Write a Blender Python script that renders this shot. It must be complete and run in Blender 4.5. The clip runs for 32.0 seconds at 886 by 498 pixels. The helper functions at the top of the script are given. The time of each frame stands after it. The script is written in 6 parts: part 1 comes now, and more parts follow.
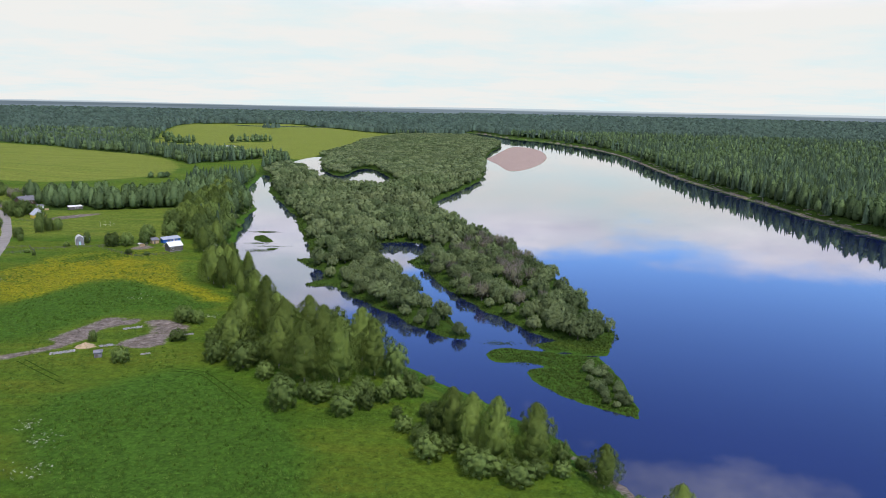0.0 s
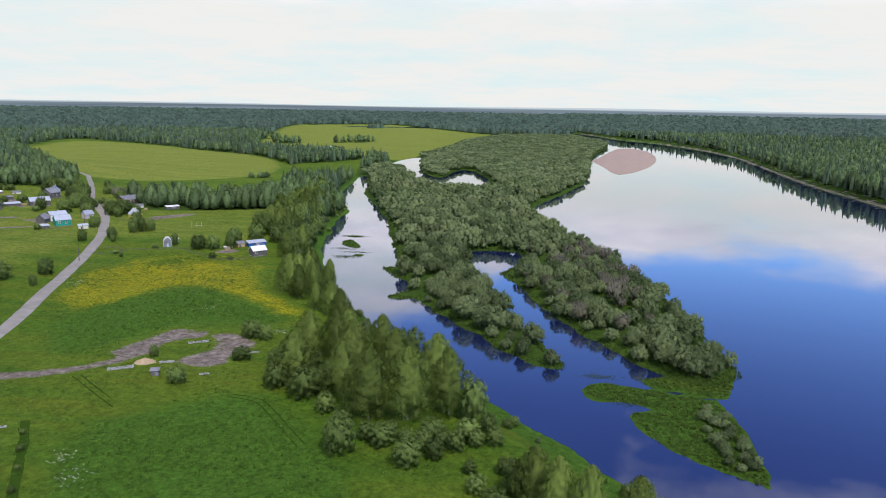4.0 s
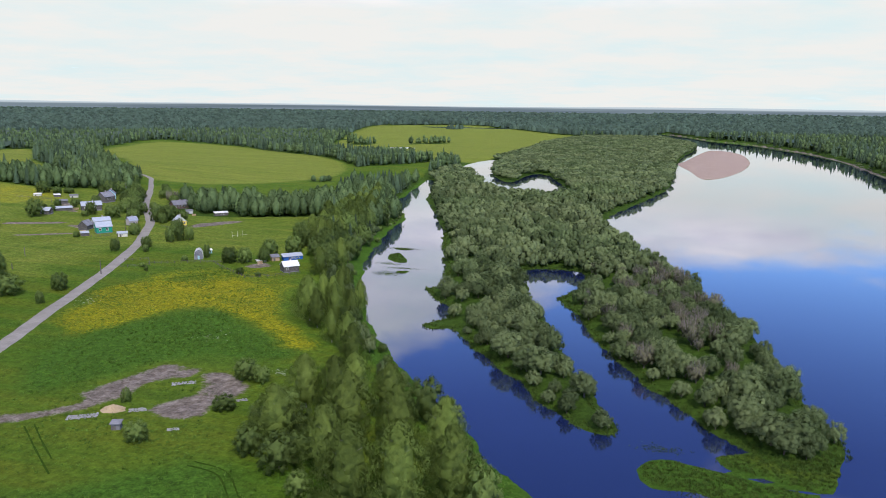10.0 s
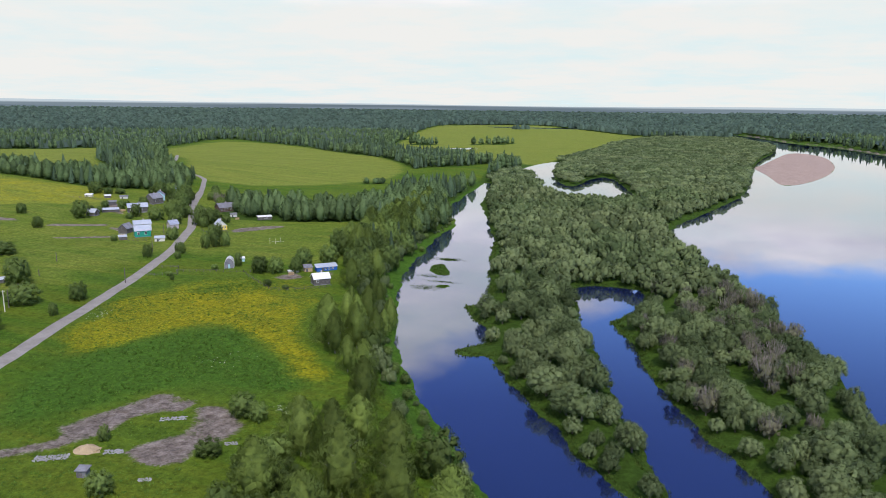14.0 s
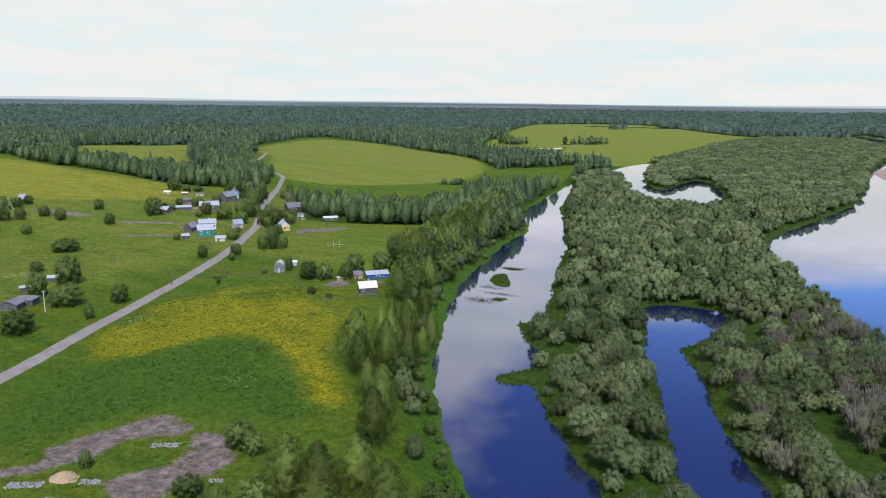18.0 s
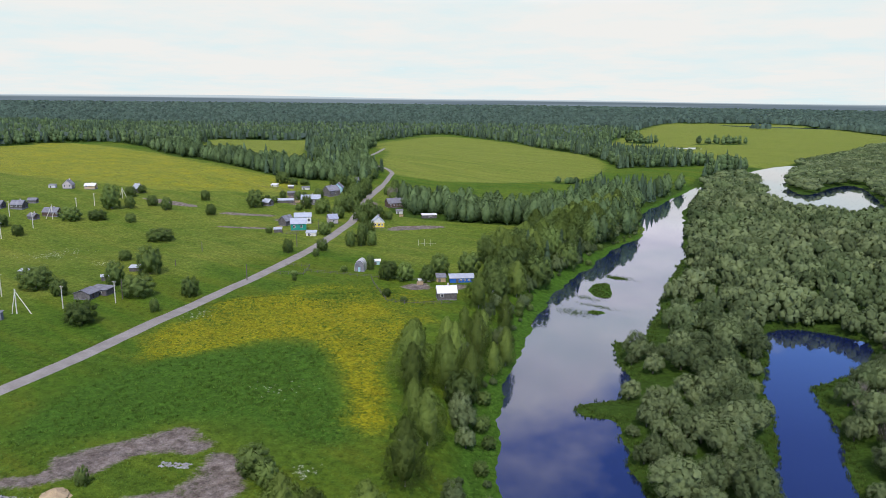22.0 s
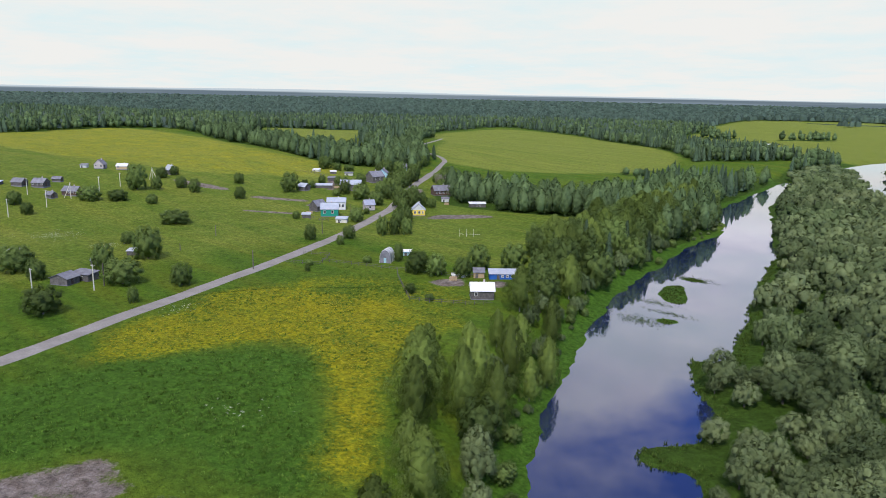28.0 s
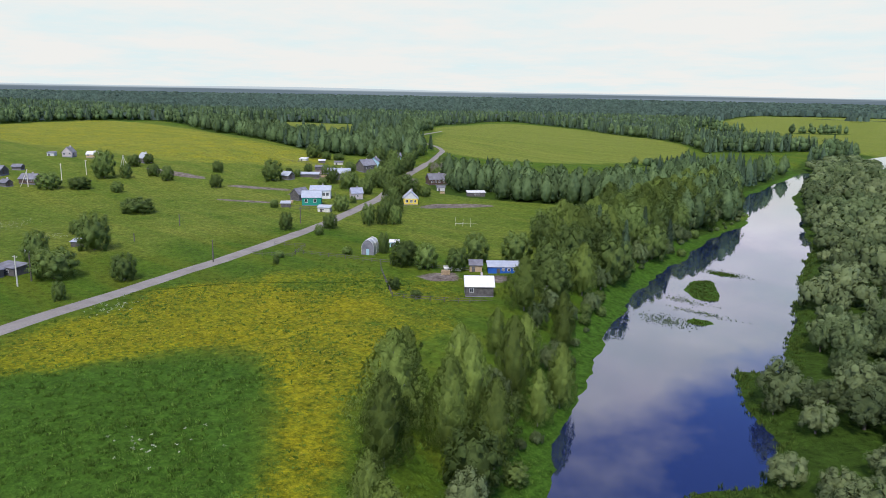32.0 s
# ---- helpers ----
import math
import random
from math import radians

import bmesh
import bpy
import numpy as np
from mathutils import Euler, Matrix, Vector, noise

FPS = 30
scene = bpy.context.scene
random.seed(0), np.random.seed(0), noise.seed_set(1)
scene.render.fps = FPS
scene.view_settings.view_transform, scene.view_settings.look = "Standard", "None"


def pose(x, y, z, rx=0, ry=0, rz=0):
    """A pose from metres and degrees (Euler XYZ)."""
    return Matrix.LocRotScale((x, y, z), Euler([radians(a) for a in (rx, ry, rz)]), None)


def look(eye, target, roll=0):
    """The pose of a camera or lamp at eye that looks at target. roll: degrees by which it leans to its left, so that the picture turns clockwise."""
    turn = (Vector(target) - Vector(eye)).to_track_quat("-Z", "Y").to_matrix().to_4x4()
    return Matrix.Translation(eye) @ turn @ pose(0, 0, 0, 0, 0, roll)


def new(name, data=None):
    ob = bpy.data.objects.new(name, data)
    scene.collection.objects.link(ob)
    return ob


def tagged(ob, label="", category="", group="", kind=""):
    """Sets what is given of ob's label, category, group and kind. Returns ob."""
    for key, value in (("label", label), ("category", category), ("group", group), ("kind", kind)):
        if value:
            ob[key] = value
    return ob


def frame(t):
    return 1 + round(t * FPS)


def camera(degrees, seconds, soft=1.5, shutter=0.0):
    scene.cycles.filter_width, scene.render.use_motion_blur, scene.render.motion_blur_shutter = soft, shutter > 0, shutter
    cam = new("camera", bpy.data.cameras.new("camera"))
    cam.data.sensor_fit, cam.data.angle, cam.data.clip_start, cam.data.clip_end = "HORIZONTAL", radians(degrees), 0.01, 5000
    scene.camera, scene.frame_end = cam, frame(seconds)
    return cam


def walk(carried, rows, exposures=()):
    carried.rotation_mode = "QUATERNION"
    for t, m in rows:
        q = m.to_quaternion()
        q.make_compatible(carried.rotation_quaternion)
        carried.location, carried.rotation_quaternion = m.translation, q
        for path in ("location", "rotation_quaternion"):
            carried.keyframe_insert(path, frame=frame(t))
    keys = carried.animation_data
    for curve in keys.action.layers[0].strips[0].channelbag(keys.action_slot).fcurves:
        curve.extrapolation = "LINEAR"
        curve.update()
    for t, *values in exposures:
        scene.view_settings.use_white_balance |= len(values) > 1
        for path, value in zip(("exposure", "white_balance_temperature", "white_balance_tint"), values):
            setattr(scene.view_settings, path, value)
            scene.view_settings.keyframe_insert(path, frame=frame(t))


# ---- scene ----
cam = camera(63.26, 32.0, soft=0.65)
# seconds, place in metres, tilt, heading and lean in degrees
PATH = [
    (0.0, 0.00, -0.00, 78.00, 78.79, -0.00, 1.20),
    (0.5, 0.18, 3.79, 77.78, 78.79, 0.89, 1.17),
    (1.0, 0.32, 7.45, 77.50, 78.76, 2.39, 1.13),
    (1.5, 0.42, 11.18, 77.14, 78.78, 3.75, 1.12),
    (2.0, 0.64, 14.87, 76.79, 78.75, 5.06, 1.06),
    (2.5, 0.86, 18.40, 76.52, 78.75, 6.22, 1.05),
    (3.0, 1.21, 21.76, 76.51, 78.73, 7.26, 0.99),
    (3.5, 1.93, 25.13, 76.78, 78.70, 7.90, 0.98),
    (5.5, 5.78, 37.43, 77.83, 78.66, 9.18, 0.93),
    (6.0, 6.49, 41.39, 77.84, 78.63, 9.76, 0.94),
    (6.5, 6.99, 45.31, 77.73, 78.64, 10.32, 0.96),
    (7.0, 7.60, 48.97, 77.68, 78.62, 11.03, 0.90),
    (7.5, 8.37, 52.44, 77.72, 78.62, 11.78, 0.89),
    (8.0, 8.99, 55.96, 77.71, 78.59, 12.46, 0.84),
    (8.5, 9.37, 59.52, 77.68, 78.60, 13.05, 0.83),
    (9.0, 9.70, 63.05, 77.69, 78.59, 13.62, 0.79),
    (9.5, 10.13, 66.54, 77.68, 78.60, 14.24, 0.75),
    (10.0, 10.53, 70.08, 77.65, 78.61, 14.97, 0.70),
    (10.5, 10.73, 73.68, 77.67, 78.61, 15.74, 0.74),
    (11.0, 10.77, 77.33, 77.69, 78.61, 16.53, 0.75),
    (11.5, 10.80, 80.98, 77.73, 78.61, 17.26, 0.76),
    (12.0, 11.02, 84.56, 77.83, 78.59, 17.97, 0.74),
    (12.5, 11.35, 88.12, 77.90, 78.59, 18.62, 0.74),
    (13.0, 11.72, 91.76, 77.99, 78.57, 19.25, 0.72),
    (13.5, 12.02, 95.42, 78.10, 78.53, 19.87, 0.68),
    (14.0, 12.59, 98.98, 78.18, 78.52, 20.36, 0.67),
    (14.5, 14.01, 102.49, 78.39, 78.47, 20.98, 0.65),
    (16.5, 17.02, 116.02, 78.56, 78.35, 23.44, 0.57),
    (17.0, 17.14, 119.91, 78.13, 78.40, 24.90, 0.62),
    (17.5, 17.91, 123.15, 78.11, 78.37, 26.55, 0.64),
    (18.0, 18.30, 126.31, 78.07, 78.33, 28.09, 0.65),
    (18.5, 17.99, 129.77, 77.77, 78.32, 29.60, 0.65),
    (19.0, 17.64, 133.59, 77.29, 78.31, 30.89, 0.65),
    (19.5, 17.61, 137.84, 76.67, 78.29, 32.42, 0.66),
    (20.0, 17.60, 142.30, 76.03, 78.27, 33.74, 0.69),
    (20.5, 17.60, 146.63, 75.47, 78.22, 35.05, 0.70),
    (21.0, 17.56, 150.59, 74.98, 78.22, 36.35, 0.72),
    (21.5, 17.15, 153.95, 74.49, 78.17, 37.38, 0.69),
    (22.0, 16.43, 156.89, 73.95, 78.15, 38.29, 0.68),
    (22.5, 15.60, 159.83, 73.37, 78.11, 39.07, 0.68),
    (23.0, 14.89, 163.23, 72.77, 78.06, 39.94, 0.68),
    (23.5, 14.25, 167.17, 72.00, 78.00, 40.89, 0.74),
    (24.0, 13.20, 171.37, 70.87, 77.97, 41.93, 0.80),
    (24.5, 11.34, 175.61, 69.49, 77.98, 43.40, 0.91),
    (25.0, 9.32, 179.44, 68.24, 77.97, 44.05, 0.94),
    (25.5, 7.86, 182.81, 67.26, 77.95, 44.07, 1.01),
    (27.5, -1.00, 192.13, 63.77, 77.86, 43.55, 1.17),
    (28.0, -3.68, 195.53, 62.43, 77.88, 43.52, 1.14),
    (28.5, -6.19, 198.84, 61.18, 77.86, 43.55, 1.13),
    (29.0, -8.51, 201.98, 59.97, 77.84, 43.56, 1.11),
    (29.5, -10.67, 205.03, 58.81, 77.82, 43.62, 1.05),
    (30.0, -12.96, 208.06, 57.63, 77.81, 43.65, 1.07),
    (30.5, -15.56, 211.15, 56.43, 77.82, 43.61, 1.08),
    (31.0, -18.25, 214.35, 55.24, 77.81, 43.65, 1.06),
    (31.5, -20.90, 217.56, 54.01, 77.82, 43.65, 1.08),
    (32.0, -23.43, 220.59, 52.78, 77.81, 43.63, 1.03),
]
walk(cam, [(t, pose(x, y, z, tilt, 0, heading) @ pose(0, 0, 0, 0, 0, lean)) for t, x, y, z, tilt, heading, lean in PATH],
     exposures=[(0.0, 0.0)])


# ---- world, sun ----
def nodes_of(holder):
    holder.use_nodes = True
    holder.node_tree.nodes.clear()
    return holder.node_tree


class Net:
    """Short hand for building node trees."""

    def __init__(self, tree):
        self.tree = tree

    def add(self, kind, settings=(), **inputs):
        node = self.tree.nodes.new(kind)
        for key, value in settings:
            if key == "operation":
                node.operation = value
            elif key == "blend_type":
                node.blend_type = value
            elif key == "data_type":
                node.data_type = value
            elif key == "attribute_name":
                node.attribute_name = value
            elif key == "sky_type":
                node.sky_type = value
            elif key == "feature":
                node.feature = value
            elif key == "noise_dimensions":
                node.noise_dimensions = value
        for key, value in inputs.items():
            socket = node.inputs[int(key[1:])] if key[0] == "i" and key[1:].isdigit() else node.inputs[key]
            if isinstance(value, bpy.types.NodeSocket):
                self.tree.links.new(value, socket)
            else:
                socket.default_value = value
        return node

    def math(self, op, a, b=0.0):
        return self.add("ShaderNodeMath", [("operation", op)], i0=a, i1=b).outputs[0]

    def mix(self, f, a, b, blend="MIX"):
        n = self.add("ShaderNodeMix", [("data_type", "RGBA"), ("blend_type", blend)], i0=f, i6=a, i7=b)
        return n.outputs[2]

    def noise(self, vec, scale, detail=4.0, rough=0.55):
        return self.add("ShaderNodeTexNoise", Vector=vec, Scale=scale, Detail=detail, Roughness=rough).outputs[0]

    def ramp(self, f, lo, hi):
        return self.add("ShaderNodeMapRange", i0=f, i1=lo, i2=hi, i3=0.0, i4=1.0).outputs[0]


SUN_TURN, SUN_RISE = radians(145), radians(52)
world = bpy.data.worlds.new("sky")
scene.world = world
net = Net(nodes_of(world))
sky = net.add("ShaderNodeTexSky", [("sky_type", "NISHITA")])
sky.sun_disc, sky.sun_elevation, sky.sun_rotation, sky.air_density, sky.dust_density = False, SUN_RISE, SUN_TURN, 1.0, 0.6
way = net.add("ShaderNodeTexCoord").outputs["Generated"]
split = net.add("ShaderNodeSeparateXYZ", i0=way)
up = net.math("MAXIMUM", split.outputs[2], 0.0)
depth = net.math("ADD", up, 0.10)
flat = net.add("ShaderNodeCombineXYZ", i0=net.math("DIVIDE", split.outputs[0], depth), i1=net.math("DIVIDE", split.outputs[1], depth), i2=0.0).outputs[0]
big = net.noise(flat, 0.75, 7.0, 0.62)
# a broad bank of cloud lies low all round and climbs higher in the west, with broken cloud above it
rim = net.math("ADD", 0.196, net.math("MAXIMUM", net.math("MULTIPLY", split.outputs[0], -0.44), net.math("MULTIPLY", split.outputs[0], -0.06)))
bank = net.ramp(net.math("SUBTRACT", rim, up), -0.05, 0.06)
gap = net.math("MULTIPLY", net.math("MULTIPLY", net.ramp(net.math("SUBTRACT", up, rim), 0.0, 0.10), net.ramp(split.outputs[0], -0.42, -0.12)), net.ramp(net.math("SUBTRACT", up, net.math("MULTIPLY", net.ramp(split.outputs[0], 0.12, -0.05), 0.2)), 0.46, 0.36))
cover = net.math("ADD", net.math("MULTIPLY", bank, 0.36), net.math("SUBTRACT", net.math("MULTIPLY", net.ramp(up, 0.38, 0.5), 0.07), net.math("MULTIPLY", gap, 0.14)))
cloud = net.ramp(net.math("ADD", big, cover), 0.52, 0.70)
shade = net.noise(flat, 1.7, 5.0, 0.6)
blue = net.mix(1.0, sky.outputs[0], net.mix(net.ramp(up, 0.14, 0.40), (0.150, 0.205, 0.300, 1), (0.082, 0.098, 0.190, 1)), "MULTIPLY")
grey = net.mix(net.ramp(shade, 0.3, 0.7), (0.80, 0.80, 0.97, 1), (1.32, 1.27, 1.36, 1))
veil = net.mix(net.ramp(up, 0.12, 0.17), (0.87, 0.87, 0.85, 1), grey)
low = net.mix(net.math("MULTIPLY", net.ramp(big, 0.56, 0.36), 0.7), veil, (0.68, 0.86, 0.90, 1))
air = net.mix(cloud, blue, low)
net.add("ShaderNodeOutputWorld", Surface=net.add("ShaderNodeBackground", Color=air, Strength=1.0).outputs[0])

lamp = bpy.data.lights.new("sun", "SUN")
lamp.energy, lamp.angle, lamp.color = 3.05, radians(10), (1.0, 0.95, 0.86)
new("sun", lamp).matrix_world = look((0, 0, 300), Vector((0, 0, 300)) - Vector((math.sin(SUN_TURN) * math.cos(SUN_RISE), math.cos(SUN_TURN) * math.cos(SUN_RISE), math.sin(SUN_RISE))))


# ---- materials ----
def paint(name, a, b, scale=3.0, rough=0.8, bump=0.3, reach=0.02, metal=0.0, grain=25.0, each=0.25, spec=0.3, per="object"):
    """Two colours mixed by broad and fine noise, a value shift for each object or island, and fine relief."""
    mat = bpy.data.materials.new(name)
    n = Net(nodes_of(mat))
    at = n.add("ShaderNodeNewGeometry")
    f = n.ramp(n.noise(at.outputs["Position"], scale, 5.0), 0.32, 0.68)
    fine = n.noise(at.outputs["Position"], scale * grain / 3.0, 3.0)
    col = n.mix(f, (*a, 1), (*b, 1))
    if per == "island":
        luck = at.outputs["Random Per Island"]
    else:
        luck = n.add("ShaderNodeObjectInfo").outputs["Random"]
    k = n.math("ADD", n.math("MULTIPLY", luck, each), 1.0 - each / 2)
    k = n.math("MULTIPLY", k, n.math("ADD", n.math("MULTIPLY", fine, 0.5), 0.75))
    hsv = n.add("ShaderNodeHueSaturation", Value=k, Color=col).outputs[0]
    rel = n.add("ShaderNodeBump", Strength=bump, Distance=reach, Height=fine).outputs[0]
    bs = n.add("ShaderNodeBsdfPrincipled", i0=hsv, Roughness=rough, Metallic=metal, Normal=rel)
    bs.inputs["Specular IOR Level"].default_value = spec
    n.add("ShaderNodeOutputMaterial", Surface=bs.outputs[0])
    return mat


def foliage(name, a, b, c, broad=0.03, each=0.16):
    """Leaves: a hue for each tree, broad patches, and a lighter or darker tone for each clump of leaves."""
    mat = bpy.data.materials.new(name)
    n = Net(nodes_of(mat))
    at = n.add("ShaderNodeNewGeometry")
    tone = n.add("ShaderNodeAttribute", [("attribute_name", "tone")]).outputs["Fac"]
    tree = n.math("FRACT", n.math("ADD", n.add("ShaderNodeObjectInfo").outputs["Random"], tone))
    patch = n.ramp(n.noise(at.outputs["Position"], broad, 3.0), 0.35, 0.65)
    luck = at.outputs["Random Per Island"]
    col = n.mix(n.math("MULTIPLY", n.math("ADD", tree, patch), 0.5), (*a, 1), (*b, 1))
    col = n.mix(n.math("MULTIPLY", luck, 0.3), col, (*c, 1))
    k = n.math("ADD", n.math("MULTIPLY", luck, each), 1.0 - each / 2)
    k = n.math("MULTIPLY", k, n.math("ADD", n.math("MULTIPLY", tree, 0.8), 0.62))
    fine = n.noise(at.outputs["Position"], 1.6, 3.0)
    k = n.math("MULTIPLY", k, n.math("ADD", n.math("MULTIPLY", fine, 0.6), 0.7))
    hsv = n.add("ShaderNodeHueSaturation", Value=k, Color=col).outputs[0]
    bs = n.add("ShaderNodeBsdfPrincipled", i0=hsv, Roughness=0.62)
    bs.inputs["Specular IOR Level"].default_value = 0.10
    glow = n.add("ShaderNodeBsdfTranslucent", Color=n.mix(0.35, hsv, (0.17, 0.26, 0.04, 1)))
    both = n.add("ShaderNodeMixShader", i0=0.28, i1=bs.outputs[0], i2=glow.outputs[0])
    n.add("ShaderNodeOutputMaterial", Surface=both.outputs[0])
    return mat


LEAF_BIRCH = foliage("birch_leaf", (0.122, 0.186, 0.038), (0.176, 0.240, 0.054), (0.218, 0.272, 0.074))
LEAF_WILLOW = foliage("willow_leaf", (0.101, 0.162, 0.060), (0.166, 0.203, 0.091), (0.198, 0.231, 0.110), broad=0.012)
LEAF_GREY = foliage("grey_willow_leaf", (0.115, 0.130, 0.072), (0.160, 0.155, 0.098), (0.185, 0.175, 0.120), broad=0.03)
LEAF_SPRUCE = foliage("spruce_needle", (0.060, 0.104, 0.062), (0.088, 0.138, 0.078), (0.105, 0.158, 0.086), broad=0.008)
LEAF_YARD = foliage("yard_leaf", (0.100, 0.160, 0.042), (0.142, 0.202, 0.054), (0.180, 0.232, 0.068))
LEAF_MIXED = foliage("mixed_leaf", (0.092, 0.156, 0.064), (0.134, 0.200, 0.082), (0.168, 0.230, 0.094), broad=0.008)
# the blue of distance haze is mixed into this needle colour
LEAF_FAR = foliage("far_hazed_needle", (0.062, 0.104, 0.078), (0.086, 0.134, 0.096), (0.100, 0.150, 0.102), broad=0.003)
BARK = paint("bark", (0.10, 0.085, 0.07), (0.17, 0.15, 0.13), 1.5)
BIRCH_BARK = paint("birch_bark", (0.42, 0.40, 0.36), (0.18, 0.17, 0.15), 1.4)
DEAD_WOOD = paint("dead_wood", (0.28, 0.25, 0.22), (0.19, 0.17, 0.15), 1.2)
# bluish as well: distance haze put into the colour of the forest roof
CANOPY = foliage("canopy", (0.056, 0.096, 0.074), (0.080, 0.124, 0.088), (0.074, 0.114, 0.082), broad=0.006)
GREY_WOOD = paint("weathered_wood", (0.085, 0.078, 0.075), (0.16, 0.148, 0.145), 1.2)
BROWN_WOOD = paint("brown_wood", (0.085, 0.055, 0.045), (0.13, 0.085, 0.065), 1.2)
TAN_WOOD = paint("fresh_wood", (0.42, 0.30, 0.17), (0.50, 0.38, 0.24), 1.5)
POST_WOOD = paint("pale_post", (0.58, 0.56, 0.48), (0.68, 0.66, 0.58), 2.0)
WHITE_METAL = paint("white_sheet", (0.70, 0.70, 0.70), (0.78, 0.78, 0.78), 0.8, 0.45, spec=0.5, each=0.06)
PALE_METAL = paint("pale_blue_sheet", (0.36, 0.40, 0.47), (0.46, 0.49, 0.54), 0.7, 0.45, spec=0.5, each=0.1)
GREY_SLATE = paint("fibre_cement", (0.15, 0.15, 0.175), (0.25, 0.25, 0.275), 0.6, 0.85)
SILVER = paint("silver_sheet", (0.50, 0.52, 0.55), (0.62, 0.63, 0.66), 0.6, 0.35, metal=0.6)
TEAL = paint("teal_paint", (0.02, 0.28, 0.20), (0.03, 0.34, 0.25), 1.0)
YELLOW = paint("yellow_paint", (0.72, 0.55, 0.08), (0.80, 0.62, 0.12), 1.0)
BLUE = paint("blue_paint", (0.02, 0.10, 0.42), (0.03, 0.14, 0.50), 1.0)
LIGHT_BLUE = paint("light_blue_paint", (0.35, 0.58, 0.66), (0.42, 0.64, 0.70), 1.0)
WHITE = paint("white_paint", (0.60, 0.60, 0.58), (0.70, 0.70, 0.69), 1.0)
PINKISH = paint("pale_brick", (0.48, 0.42, 0.42), (0.56, 0.50, 0.50), 1.0)
DARK_GLASS = paint("window_glass", (0.03, 0.035, 0.045), (0.05, 0.055, 0.07), 1.0, 0.08, spec=0.6)
ROAD = paint("road_gravel", (0.225, 0.205, 0.185), (0.295, 0.275, 0.250), 0.25, 0.95, each=0.0)
RUBBLE = paint("rubble", (0.25, 0.245, 0.25), (0.40, 0.39, 0.385), 0.9, 0.9, per="island")
SAND_PILE = paint("sand_pile", (0.40, 0.30, 0.18), (0.48, 0.37, 0.23), 0.6, 0.95)
RUT = paint("pressed_grass", (0.022, 0.054, 0.006), (0.040, 0.074, 0.009), 1.2, 0.95, each=0.0, spec=0.02)
SEDGE = foliage("sedge", (0.056, 0.098, 0.018), (0.078, 0.122, 0.024), (0.098, 0.145, 0.030), broad=0.05)
WEED = foliage("weed", (0.066, 0.140, 0.020), (0.100, 0.180, 0.026), (0.135, 0.210, 0.042), broad=0.03, each=0.4)
BLOSSOM = foliage("blossom", (0.45, 0.48, 0.34), (0.55, 0.56, 0.45), (0.6, 0.6, 0.5))
BUTTERCUP = foliage("buttercup", (0.34, 0.30, 0.02), (0.42, 0.35, 0.02), (0.30, 0.28, 0.03))


def water_material():
    mat = bpy.data.materials.new("river_water")
    n = Net(nodes_of(mat))
    at = n.add("ShaderNodeNewGeometry").outputs["Position"]
    wave = n.noise(at, 0.35, 4.0)
    calm = n.ramp(n.noise(at, 0.012, 3.0), 0.45, 0.7)
    rel = n.add("ShaderNodeBump", Strength=n.math("ADD", 0.02, n.math("MULTIPLY", calm, 0.03)), Distance=0.10, Height=wave).outputs[0]
    tone = n.mix(n.ramp(n.noise(at, 0.02, 4.0), 0.3, 0.7), (0.008, 0.014, 0.058, 1), (0.010, 0.018, 0.070, 1))
    bs = n.add("ShaderNodeBsdfPrincipled", i0=tone, Roughness=0.03, IOR=1.7, Normal=rel)
    bs.inputs["Specular Tint"].default_value = (0.86, 0.95, 1.0, 1)
    bs.inputs["Coat Weight"].default_value, bs.inputs["Coat IOR"].default_value, bs.inputs["Coat Roughness"].default_value = 0.65, 1.5, 0.02
    n.add("ShaderNodeOutputMaterial", Surface=bs.outputs[0])
    return mat


WATER = water_material()


